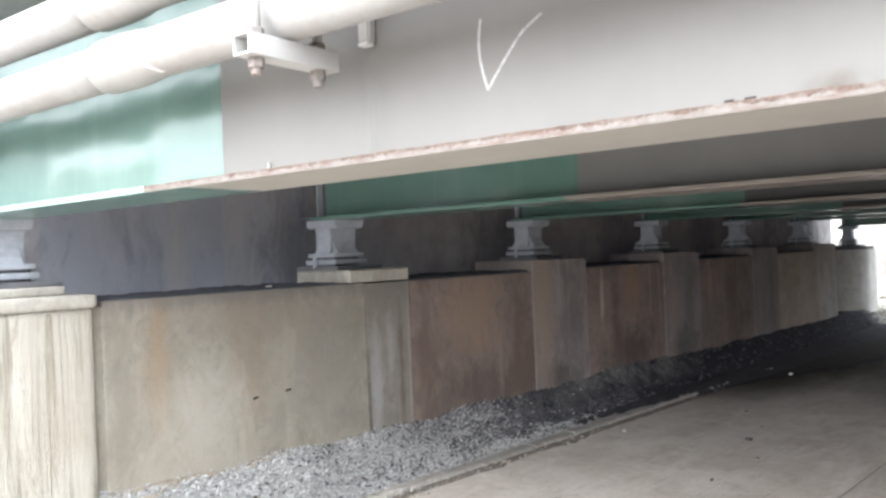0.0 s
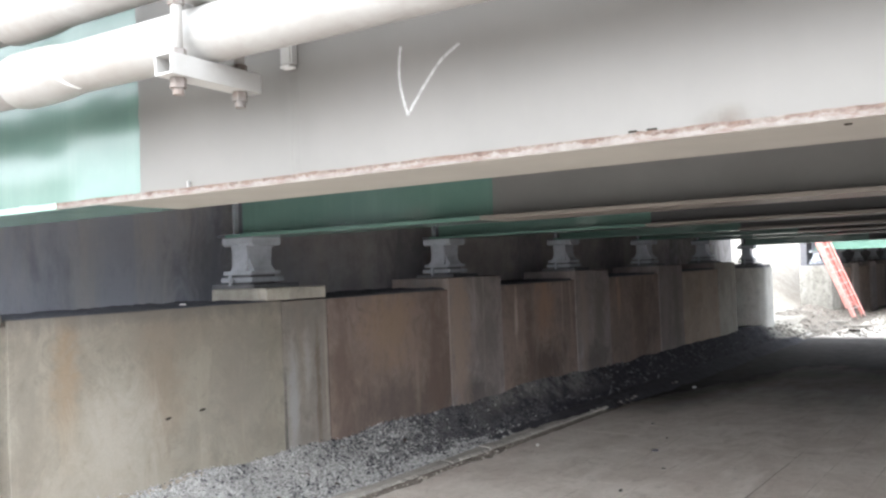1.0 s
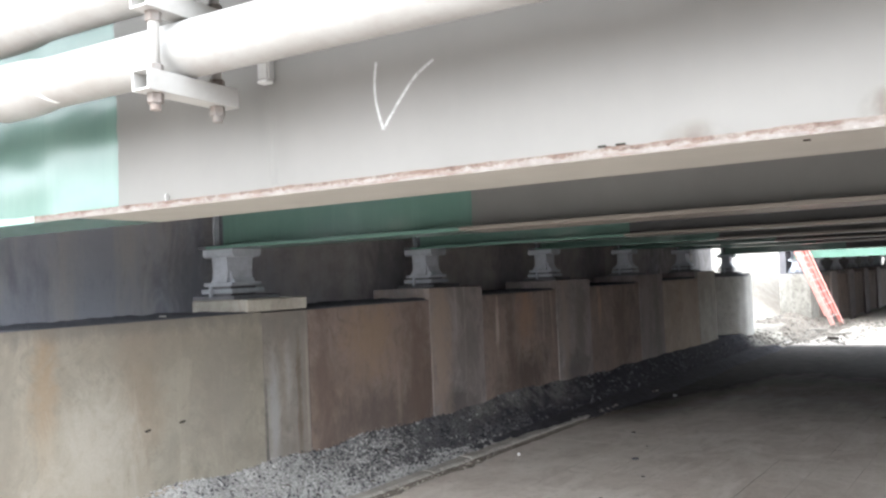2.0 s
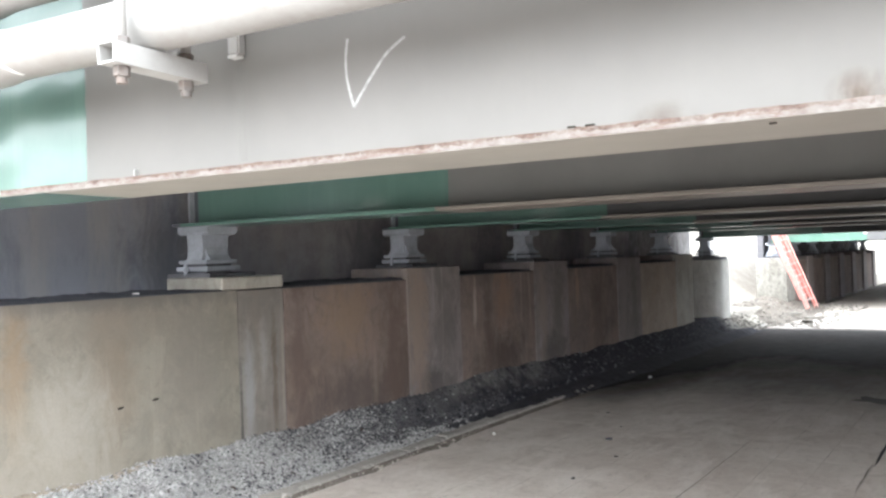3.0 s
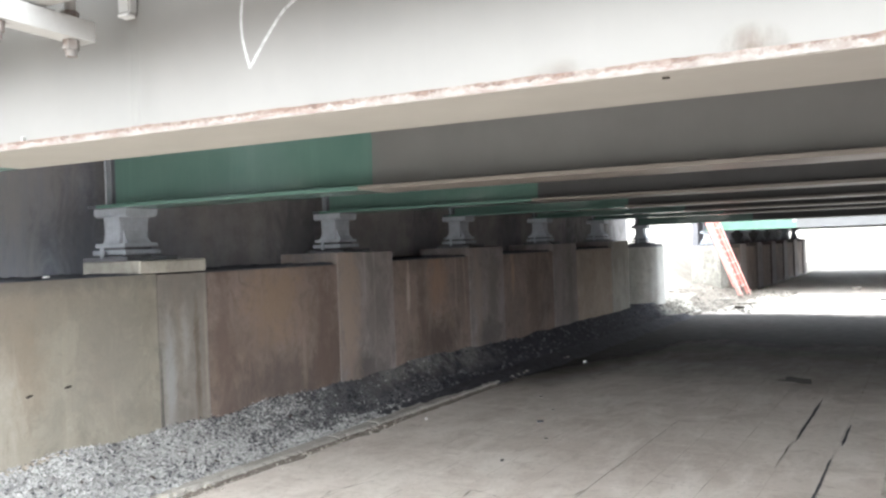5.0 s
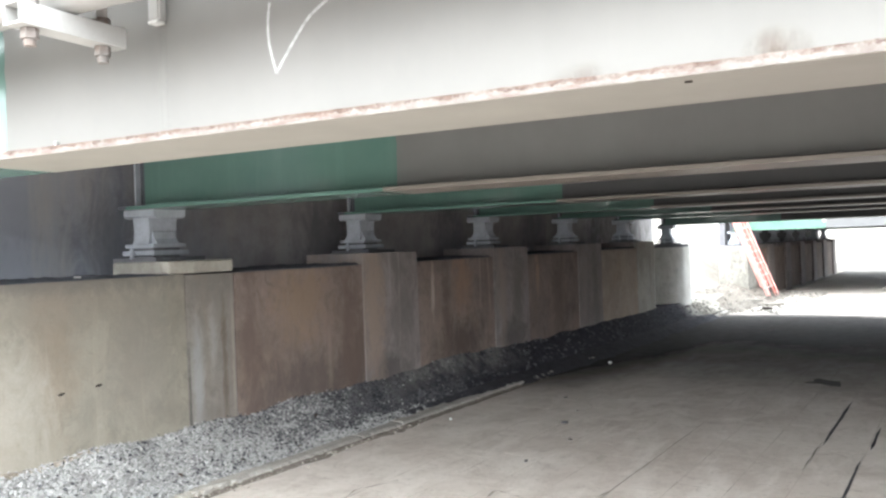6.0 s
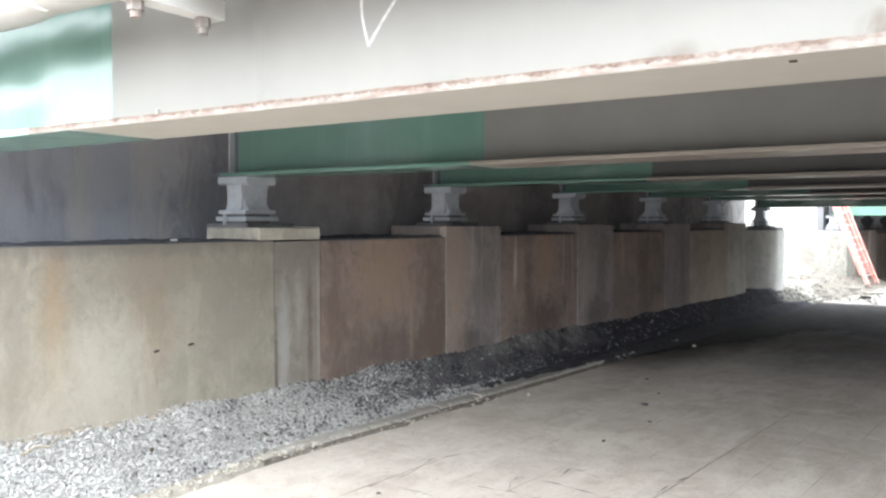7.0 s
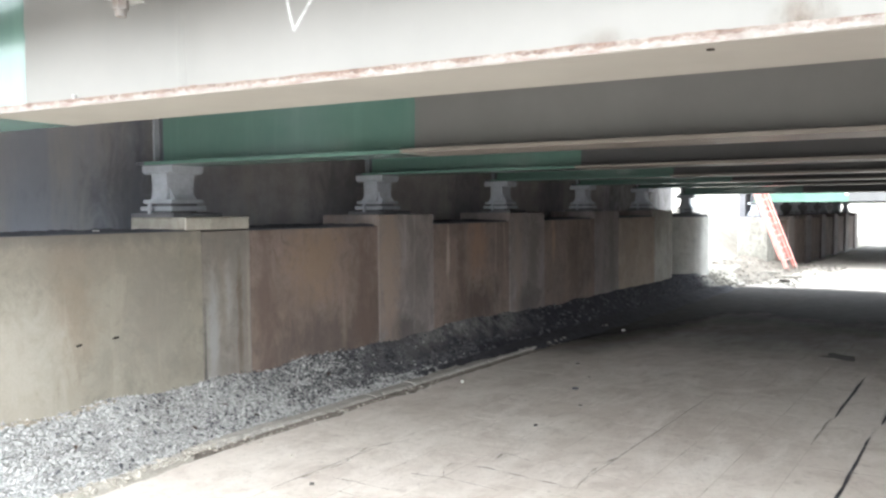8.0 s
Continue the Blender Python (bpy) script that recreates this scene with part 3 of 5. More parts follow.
def scatter():
    rng = random.Random(4)
    pale, dark = [], []
    for _ in range(130000):
        y = 0.4 + 6.6 * rng.random()
        x = rng.uniform(-0.02, KERB_X - 0.115 + 0.20 * max(0.0, min(1.0, (3.3 - y) / 0.7)))
        s = rng.choice((0.004, 0.004, 0.005, 0.006, 0.008, 0.012)) * rng.uniform(0.8, 1.25)
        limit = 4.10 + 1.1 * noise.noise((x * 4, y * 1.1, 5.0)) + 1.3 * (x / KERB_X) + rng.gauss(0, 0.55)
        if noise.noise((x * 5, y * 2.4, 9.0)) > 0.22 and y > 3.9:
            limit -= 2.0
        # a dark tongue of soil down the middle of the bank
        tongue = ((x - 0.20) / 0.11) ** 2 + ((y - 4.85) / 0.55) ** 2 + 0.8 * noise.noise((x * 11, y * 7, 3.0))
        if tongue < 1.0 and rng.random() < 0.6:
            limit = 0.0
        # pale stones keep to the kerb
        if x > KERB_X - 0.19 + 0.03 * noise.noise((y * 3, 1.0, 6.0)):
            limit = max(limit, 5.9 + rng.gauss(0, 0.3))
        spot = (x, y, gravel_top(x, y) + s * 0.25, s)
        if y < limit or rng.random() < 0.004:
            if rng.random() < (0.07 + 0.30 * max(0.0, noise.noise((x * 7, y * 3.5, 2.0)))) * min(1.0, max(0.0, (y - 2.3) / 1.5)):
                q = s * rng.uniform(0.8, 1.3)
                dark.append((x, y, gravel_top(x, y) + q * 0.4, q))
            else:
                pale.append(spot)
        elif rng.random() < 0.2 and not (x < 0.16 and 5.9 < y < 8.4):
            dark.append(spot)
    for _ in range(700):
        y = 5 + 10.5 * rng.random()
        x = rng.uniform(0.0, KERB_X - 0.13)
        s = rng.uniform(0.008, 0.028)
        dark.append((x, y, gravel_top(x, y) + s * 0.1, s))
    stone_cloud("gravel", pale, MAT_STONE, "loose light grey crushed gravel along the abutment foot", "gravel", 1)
    stone_cloud("dark_gravel", dark, MAT_DARKSTONE, "dark gravel under the bridge", "gravel", 2)
    rub = []
    for _ in range(4200):
        y = rng.uniform(15.6, 23)
        x = rng.uniform(-0.9, 1.5) if y > 16.6 else rng.uniform(0, 0.5)
        s = 0.008 + 0.03 * rng.random() ** 4
        z = max(gravel_top(x, y) if -0.3 < x < KERB_X - 0.08 else 0.0, mound_top(x, y))
        rub.append((x, y, z + s * 0.3, s))
    stone_cloud("rubble", rub, MAT_RUBBLE, "pale rubble strewn in the open gap", "rubble", 3)


scatter()


# ---------------------------------------------------------------- paving and kerb
PAVE_EDGES = [1.27, 1.62, 1.96, 2.31, 2.67, 2.98, 3.30, 3.625, 3.925, 4.25]


# ---------------------------------------------------------------- abutment
def make_abutment():
    ab = thing("abutment", "weathered concrete bridge abutment with stained face", "abutment", kind="structure")
    end = Y0 + 5 * STEP + 0.43
    part("core", box(-0.95, -0.045, -6.0, end, -0.3, SEAT - 0.004), MAT_BROWN, ab)
    part("seat", box(-0.95, -0.03, 1.82, end - 0.02, SEAT - 0.01, SEAT, 0.003), MAT_SEAT, ab, "dark bridge seat")
    # recessed length beyond the last pilaster
    part("core", box(-0.95, -0.46, end - 0.01, 15.0, -0.3, SEAT - 0.01), MAT_BROWN, ab)
    # cream panel flush with the pilasters
    part("cream_panel", box(-0.05, 0.0, 1.815, 3.694, -0.3, SEAT + 0.008, 0.002), MAT_CREAM, ab, "cream concrete panel, stained below the seat")
    # the last panel and pilaster get lighter concrete in place of gap light
    for n in range(1, 6):
        a, b = Y0 + STEP * n + 0.435, Y0 + STEP * (n + 1) - 0.435
        if n < 5:
            part("panel", box(-0.05, -0.004, a, b, -0.3, SEAT - 0.002, 0.001), MAT_GAPLIT if n == 4 else MAT_BROWN, ab)
    for n in range(1, 6):
        y = Y0 + STEP * n
        if n == 1:
            part("pilaster", box(-0.05, -0.002, 3.700, y + 0.425, -0.3, SEAT, 0.001), MAT_STREAKED, ab)
        else:
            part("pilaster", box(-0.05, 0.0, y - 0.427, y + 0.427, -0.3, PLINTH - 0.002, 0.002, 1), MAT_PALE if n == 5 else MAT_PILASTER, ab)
    # open pilaster under the outer girder
    part("pilaster", box(-0.95, 0.012, 0.90, 1.765, -0.3, 1.39, 0.03, 3), MAT_RIBBED, ab, "eroded pilaster with vertical ridges")
    part("core", box(-0.95, -0.02, 1.70, 1.83, -0.3, SEAT - 0.02, 0.004), MAT_CREAM, ab)
    part("wing", box(-0.95, -0.03, -6.0, 0.91, -0.3, 1.36, 0.02, 2), MAT_PALE, ab)
    # last pilaster, standing free
    y = Y0 + STEP * 6
    bm = bmesh.new()
    r, o = 0.27, [(-0.85, y - 0.43), (-0.85, y + 0.43)]
    o += [(-r + r * math.sin(a), y + 0.43 - r + r * math.cos(a)) for a in [radians(9 * k) for k in range(11)]]
    o += [(-r + r * math.cos(a), y - 0.43 + r - r * math.sin(a)) for a in [radians(9 * k) for k in range(11)]]
    prism(bm, o, -0.3, PLINTH - LAST_DROP - 0.05)
    part("pilaster", bm, MAT_END, ab, "free-standing rounded end pilaster, whitened for the light of the gap")
    bm = bmesh.new()
    prism(bm, [(-0.42 + (u + 0.42) * 0.93, y + (v - y) * 0.93) for u, v in o], PLINTH - LAST_DROP - 0.051, PLINTH - LAST_DROP - 0.001)
    part("cap", bm, MAT_SEAT, ab, "dark worn cap of the end pilaster")
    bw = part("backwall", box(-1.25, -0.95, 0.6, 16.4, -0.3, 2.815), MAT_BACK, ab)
    for n in range(2, 6):
        y = Y0 + STEP * n
        part("plinth", box(-0.68, -0.052, y - 0.425, y + 0.425, SEAT - 0.003, PLINTH, 0.008, 2), MAT_PILASTER, ab)
    y = Y0 + STEP
    part("plinth", box(-0.62, 0.006, 3.56, y + 0.425, SEAT + 0.012, PLINTH, 0.012, 2), MAT_PALE, ab, "pale chipped bearing plinth")
    y = Y0
    part("plinth", box(-0.95, 0.03, 0.86, 1.785, 1.388, 1.463, 0.025, 3), MAT_PALE, ab)
    part("plinth", box(-0.9, -0.08, 0.9, 1.66, 1.462, PLINTH, 0.015, 2), MAT_PALE, ab)


make_abutment()


def seat_dirt():
    """Dark dirt that has gathered on the bridge seat, ragged along its front."""
    for y0, y1 in ((1.84, 3.57), (4.15, Y0 + 5 * STEP - 0.44)):
        bm = bmesh.new()
        n = int((y1 - y0) * 70)
        rows = []
        for j in range(n + 1):
            y = y0 + (y1 - y0) * j / n
            front = (0.001 if y < 3.7 else -0.052) + 0.012 * noise.noise((y * 9, 1, 3)) + 0.008 * noise.noise((y * 31, 1, 3))
            lip = 0.005 + 0.012 * max(0.0, noise.noise((y * 6, 4, 1))) + 0.008 * max(0.0, noise.noise((y * 23, 4, 1)))
            pts = [(front, SEAT + 0.0085 if y < 3.7 else SEAT + 0.0005), (front - 0.012, SEAT + 0.0085 + lip)]
            for i in range(1, 9):
                x = front - 0.012 - (0.93 + front) * i / 9
                pts.append((x, SEAT + 0.012 + 0.02 * abs(noise.noise((x * 5, y * 4, 2))) + 0.012 * noise.noise((x * 14, y * 14, 2))))
            rows.append([bm.verts.new((x, y, z)) for x, z in pts])
        for a, b in zip(rows, rows[1:]):
            for i in range(len(a) - 1):
                bm.faces.new((a[i], b[i], b[i + 1], a[i + 1]))
        ob = part("seat_dirt", bm, MAT_SEAT_DIRT, smooth=True)
        tagged(ob, "dark dirt gathered on the bridge seat", "dirt", kind="stuff")


seat_dirt()


# ---------------------------------------------------------------- bearings
def make_bearing():
    b = thing("bridge_bearing", "grey-blue painted cast steel girder bearing", "bearing", pose(0, 0, 0), group="bearings")
    h = SOFFIT - PLINTH
    bm = bmesh.new()
    prism(bm, [(-0.15, h), (0.15, h), (0.15, h - 0.042), (0.128, h - 0.058), (-0.128, h - 0.058), (-0.15, h - 0.042)], -0.15, 0.15, "x")
    part("sole_plate", bm, MAT_BEARING, b)
    bm = bmesh.new()
    prism(bm, [(-0.145, 0.125), (-0.134, 0.16), (-0.128, 0.22), (-0.136, h - 0.055), (0.136, h - 0.055), (0.128, 0.22), (0.134, 0.16), (0.145, 0.125)], -0.075, 0.075, "x")
    part("stem", bm, MAT_BEARING, b)
    bm = bmesh.new()
    prism(bm, [(-0.13, 0.125), (-0.115, 0.14), (-0.095, 0.165), (-0.08, 0.215), (0.08, 0.215), (0.095, 0.165), (0.115, 0.14), (0.13, 0.125)], -0.105, 0.105, "y")
    part("flare", bm, MAT_BEARING, b)
    part("step", box(-0.14, 0.14, -0.160, 0.160, 0.099, 0.128, 0.004), MAT_BEARING, b)
    part("step", box(-0.155, 0.155, -0.172, 0.172, 0.046, 0.080, 0.004), MAT_BEARING, b)
    # recess between the steps, coloured dark for its shade
    part("base_plate", box(-0.10, 0.10, -0.13, 0.13, 0.022, 0.102), MAT_SEAT, b)
    part("base_plate", box(-0.20, 0.22, -0.22, 0.27, 0.0, 0.030, 0.004), MAT_SEAT, b, "dark base plate")
    for s in (-1, 1):
        bolt = part("anchor_bolt", rod((-0.02, s * 0.208, 0.02), (-0.02, s * 0.208, 0.10), 0.014), MAT_BEARING, b)
        bm = bmesh.new()
        add_tube(bm, [((-0.02, s * 0.208, 0.05), 0.026, (1, 0, 0), (0, 1, 0)), ((-0.02, s * 0.208, 0.072), 0.026, (1, 0, 0), (0, 1, 0))], 6)
        part("nut", bm, MAT_BEARING, bolt)
    return b


bearing = make_bearing()
bearing.matrix_world = pose(XB, Y0 + 0.068, PLINTH, 0, 0, 6.787)
for n in range(1, 7):
    copy_thing(bearing, pose(XB, Y0 + 0.068 + STEP * n, PLINTH - (LAST_DROP if n == 6 else 0.0), 0, 0, 6.787))


# ---------------------------------------------------------------- girders
def make_girder():
    g = thing("steel_girder", "riveted-edge steel bridge girder, grey paint with green end", "girder", group="girders")
    L0, L1 = -0.085, SPAN
    zb, zt = 0.0, DEPTH
    part("web", box(L0, L1, -0.007, 0.007, zb + 0.022, zt - 0.02), MAT_GIRDER, g)
    part("bottom_flange", box(L0, L1, -0.187, 0.187, zb, zb + 0.024, 0.003), MAT_FLANGE, g)
    part("top_flange", box(L0, L1, -0.10, 0.10, zt - 0.02, zt), MAT_GIRDER, g)
    for s in (-1, 1):
        part("bearing_stiffener", box(-0.055, -0.041, s * 0.007, s * 0.055, zb + 0.022, zt - 0.02), MAT_BEARING, g)
    return g


girder = make_girder()
girder.matrix_world = pose(XB, Y0, SOFFIT, 0, 0, 6.787)
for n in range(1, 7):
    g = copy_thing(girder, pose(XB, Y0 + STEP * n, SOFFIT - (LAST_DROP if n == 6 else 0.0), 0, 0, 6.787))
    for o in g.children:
        # webs further in take the darker copy, which holds the shade between girders
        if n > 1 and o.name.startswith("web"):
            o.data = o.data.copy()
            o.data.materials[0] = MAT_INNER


# the outer girder has its own copies; its flange is lighter for the open side
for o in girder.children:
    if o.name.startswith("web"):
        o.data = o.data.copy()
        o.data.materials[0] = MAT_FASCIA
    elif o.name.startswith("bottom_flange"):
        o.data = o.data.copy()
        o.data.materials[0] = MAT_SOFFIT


def fascia_edge():
    """The outer girder's flange edge, eaten by rust."""
    bm = bmesh.new()
    n = 420
    rows = []
    for k in range(n + 1):
        x = -0.2 + (SPAN + 0.2) * k / n
        r = noise.noise((x * 7, 0, 0)) * 0.5 + noise.noise((x * 23, 4, 0)) * 0.5
        out = 0.003 + 0.004 * abs(r)
        top = 0.024 + 0.010 * max(0, r)
        low = 0.001 + 0.003 * max(0, -r)
        rows.append([bm.verts.new(p) for p in ((x, -0.1865, low), (x, -0.187 - out, low), (x, -0.187 - out, top), (x, -0.15, top))])
    for a, b in zip(rows, rows[1:]):
        for i in range(3):
            bm.faces.new((a[i], b[i], b[i + 1], a[i + 1]))
    part("rusty_edge", bm, MAT_RUST, girder, "rust-eaten flange edge with flaking paint")


fascia_edge()


def rust_band():
    """Rust creeping up the foot of the outer girder's web."""
    bm = bmesh.new()
    n = 700
    rows = []
    for k in range(n + 1):
        x = 1.7 + (8.0 - 1.7) * k / n
        r = 0.5 * noise.noise((x * 3.1, 1, 2)) + 0.35 * noise.noise((x * 11, 5, 2)) + 0.25 * noise.noise((x * 37, 5, 7))
        top = max(0.004, 0.016 + 0.040 * r) * min(1.0, 0.2 + (x - 1.7) / 0.6)
        rows.append([bm.verts.new((x, -0.0088, z)) for z in (0.024, 0.0245 + top)])
    for a, b in zip(rows, rows[1:]):
        bm.faces.new((a[0], b[0], b[1], a[1]))
    part("rust_band", bm, MAT_SCALE, girder, "flaking rust along the foot of the web")
    for x, z, wide, high, wash in SMEARS:
        bm = bmesh.new()
        bm.faces.new([bm.verts.new((x + 1.1 * wide * math.cos(t), -0.0092, max(0.03, z + high * math.sin(t)))) for t in [2 * math.pi * j / 40 for j in range(40)]])
        part("rust_smear", bm, wash, girder, "faint brown rust smear on the web")


rust_band()


def deck():
    d = thing("bridge_deck", "grey concrete bridge deck slab over the girders", "deck", kind="structure")
    z = SOFFIT + DEPTH
    bm = bmesh.new()
    a, b = -1.3, SPAN + 0.6
    o = [(a, gy(0, a) - 0.36), (b, gy(0, b) - 0.36), (b, gy(6, b) + 0.20), (a, gy(6, a) + 0.20)]
    prism(bm, o, z + 0.001, z + 0.22)
    part("slab", bm, MAT_DECK, d)
    bm = bmesh.new()
    o = [(XB - 0.05, gy(6, XB - 0.05) - 0.12), (SPAN - 0.2, gy(6, SPAN - 0.2) - 0.12), (SPAN - 0.2, gy(6, SPAN - 0.2) + 0.12), (XB - 0.05, gy(6, XB - 0.05) + 0.12)]
    prism(bm, o, z - LAST_DROP - 0.001, z + 0.002)
    part("haunch", bm, MAT_DECK, d)


deck()


# ---------------------------------------------------------------- second bridge, beyond the open gap
FAR_SOFFIT = 1.67
FAR_PLINTH = FAR_SOFFIT - (SOFFIT - PLINTH)


DISCS = []


def far_bridge():
    ab = thing("far_abutment", "concrete abutment of the second bridge, dark underneath", "abutment", kind="structure")
    for n in range(7):
        y = FAR_Y0 + FAR_STEP * n
        part("pilaster", box(-0.72, 0.0, y - 0.40, y + 0.40, -0.4, FAR_PLINTH, 0.02, 2), MAT_SPALLED if n == 0 else MAT_PILASTER, ab)
        if n < 6:
            part("panel", box(-0.9, -0.05, y + 0.40, y + FAR_STEP - 0.40, -0.4, FAR_PLINTH - 0.10), MAT_BROWN, ab)
    # dark concrete stands in for the shaded end of this wall
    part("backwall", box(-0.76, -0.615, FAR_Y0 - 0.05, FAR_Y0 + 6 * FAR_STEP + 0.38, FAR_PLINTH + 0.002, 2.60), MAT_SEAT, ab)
    for n in range(7):
        y = FAR_Y0 + FAR_STEP * n
        copy_thing(bearing, pose(XB, y + 0.05, FAR_PLINTH, 0, 0, 6.787))
        if n < 6:
            g = copy_thing(far_girder, pose(XB, y, FAR_SOFFIT, 0, 0, 6.787))
            if n == 0:
                for bm in DISCS:
                    part("round_tag", bm, MAT_CHALK, g, "small round white disc on the web")
    d = thing("bridge_deck", "grey concrete deck slab of the second bridge", "deck", kind="structure")
    z = FAR_SOFFIT + DEPTH
    a, b = -1.3, SPAN + 0.6
    k = SKEW

    def fy(n, x):
        return FAR_Y0 + FAR_STEP * n + (x - XB) * k
    bm = bmesh.new()
    prism(bm, [(a, fy(0, a) - 0.30), (b, fy(0, b) - 0.30), (b, fy(6, b) + 0.75), (a, fy(6, a) + 0.75)], z + 0.001, z + 0.22)
    part("slab", bm, MAT_DECK, d)


# an unseen plain wall, added to close the far end of the spans
closing = part("wall_east", box(SPAN - 0.9, SPAN + 0.2, -3, 42, -1.2, 1.66), MAT_BROWN)
tagged(closing, "unseen plain concrete wall, added to close the spans and carry the girder ends", "wall", kind="structure")
# added height that keeps light from coming in below the deck
part("upstand", box(SPAN + 0.201, SPAN + 0.5, -3, 42, -1.2, 2.60), MAT_BROWN, closing)
for k in range(7):
    pad = part("pad", box(SPAN - 0.75, SPAN - 0.2, gy(k, SPAN - 0.5) - 0.3, gy(k, SPAN - 0.5) + 0.3, 1.655, SOFFIT + 0.001 - (LAST_DROP if k == 6 else 0.0)), MAT_BROWN, closing)

# a plain girder without the outer girder's extras, for the second bridge
far_girder = copy_thing(girder, pose(XB, FAR_Y0 + FAR_STEP * 6, FAR_SOFFIT, 0, 0, 6.787))
for o in list(far_girder.children):
    if o.name.startswith("rusty_edge"):
        bpy.data.objects.remove(o)
for o in list(far_girder.children):
    o.data = o.data.copy()
    o.data.materials[0] = MAT_FARGIRDER
tagged(far_girder, "steel girder of the second bridge, green end", "girder", "far girders")
# two small white discs for the first girder's web
for s0 in (2.06, 5.05):
    bm = bmesh.new()
    add_tube(bm, [((s0, -0.006, 0.18), 0.042, (1, 0, 0), (0, 0, 1)), ((s0, -0.014, 0.18), 0.038, (1, 0, 0), (0, 0, 1))], 14)
    DISCS.append(bm)
far_bridge()


# ---------------------------------------------------------------- pipes hung beside the outer girder
def along(s, off, z):
    """A place beside the outer girder: s along it, off across it, z up."""
    c, n = math.cos(radians(6.787)), math.sin(radians(6.787))
    return Vector((XB + s * c - off * n, Y0 + s * n + off * c, z))


GIRDER_FRAME = pose(XB, Y0, 0, 0, 0, 6.787)


def make_pipe(name, zc, hub, label, seed):
    p = thing(name, label, "pipe", GIRDER_FRAME, group="pipes")
    bm = bmesh.new()
    u, v = (0, 1, 0), (0, 0, 1)
    prof = [(-0.95, 0.086), (hub - 0.02, 0.086)]
    add_tube(bm, [((s, -0.31, zc), r, u, v) for s, r in prof] , 40)
    part("pipe_length", bm, MAT_PIPE, p, smooth=True)
    bm = bmesh.new()
    prof = [(hub, 0.087), (hub + 0.004, 0.096), (hub + 0.03, 0.100), (hub + 0.16, 0.100), (hub + 0.24, 0.096), (hub + 0.30, 0.088), (hub + 0.36, 0.086), (6.0, 0.086), (SPAN, 0.086)]
    add_tube(bm, [((s, -0.31, zc), r, u, v) for s, r in [(hub - 0.02, 0.08)] + prof], 40, caps=False)
    part("socket_length", bm, MAT_PIPE, p, "pipe length with a wider socket end", smooth=True)
    return p


lower_pipe = make_pipe("utility_pipe", 2.342, 1.83, "white painted cast iron pipe hung below another", 1)
make_pipe("utility_pipe", 2.585, 1.77, "white painted cast iron pipe hung close under the deck", 2)


def tape():
    """A short strip of bare white tape on the lower pipe."""
    bm = bmesh.new()
    rows = []
    for k in range(9):
        a = radians(195 + 7 * k)
        s = 2.14 + 0.010 * k
        rows.append([bm.verts.new((s + d, -0.31 + 0.0885 * math.cos(a), 2.342 + 0.0885 * math.sin(a))) for d in (-0.010, 0.010)])
    for a, b in zip(rows, rows[1:]):
        bm.faces.new((a[0], b[0], b[1], a[1]))
    part("tape", bm, MAT_CHALK, lower_pipe, "short strip of white tape", smooth=True)


tape()


def square_tube(bm, s0, s1, y0, y1, z0, z1, wall=0.006):
    """An open-ended hollow bar that runs along y."""
    o = [(s0, z0), (s1, z0), (s1, z1), (s0, z1)]
    i = [(s0 + wall, z0 + wall), (s1 - wall, z0 + wall), (s1 - wall, z1 - wall), (s0 + wall, z1 - wall)]
    vs = [[bm.verts.new((u, y, w)) for u, w in ring] for y in (y0, y1) for ring in (o, i)]
    a, ai, b, bi = vs
    for k in range(4):
        n = (k + 1) % 4
        bm.faces.new((a[k], a[n], b[n], b[k]))
        bm.faces.new((ai[n], ai[k], bi[k], bi[n]))
        bm.faces.new((a[n], a[k], ai[k], ai[n]))
        bm.faces.new((b[k], b[n], bi[n], bi[k]))


def make_hanger():
    s = 2.80
    h = thing("pipe_hanger", "white painted steel trapeze hanger with rusty nuts", "pipe hanger", GIRDER_FRAME)
    for z in (2.188, 2.430):
        bm = bmesh.new()
        square_tube(bm, s - 0.035, s + 0.035, -0.485, -0.125, z, z + 0.062)
        bmesh.ops.bevel(bm, geom=[e for e in bm.edges], offset=0.0015, segments=1, affect="EDGES")
        bar = part("crossbar", bm, MAT_CHANNEL, h)
        for off in (-0.43, -0.185):
            for zz, hh, r in ((z - 0.030, 0.030, 0.024), (z + 0.062, 0.022, 0.026)):
                b2 = bmesh.new()
                add_tube(b2, [((s, off, zz), r, (1, 0, 0), (0, 1, 0)), ((s, off, zz + hh), r, (1, 0, 0), (0, 1, 0))], 6)
                part("nut", b2, MAT_BOLT, bar, "rusty hexagon nut")
    for off in (-0.43, -0.185):
        part("thread", rod((s, off, 2.138), (s, off, 2.186), 0.0165), MAT_BOLT, h, "rusty threaded rod end")
        part("rod", rod((s, off, 2.187), (s, off, SOFFIT + DEPTH + 0.03), 0.0165), MAT_CHANNEL, h, smooth=True)


make_hanger()


def make_bracket():
    b = thing("pipe_bracket", "small grey steel stub bracket below the pipe", "bracket", GIRDER_FRAME)
    bm = bmesh.new()
    prism(bm, [(2.842, 2.292), (2.892, 2.288), (2.892, 2.62), (2.842, 2.62)], -0.045, -0.008, "y")
    bmesh.ops.bevel(bm, geom=list(bm.edges), offset=0.006, segments=2, affect="EDGES")
    part("stub", bm, MAT_CHANNEL, b)
    part("stub_foot", box(2.846, 2.886, -0.048, -0.012, 2.281, 2.291, 0.002), MAT_CHALK, b)


make_bracket()


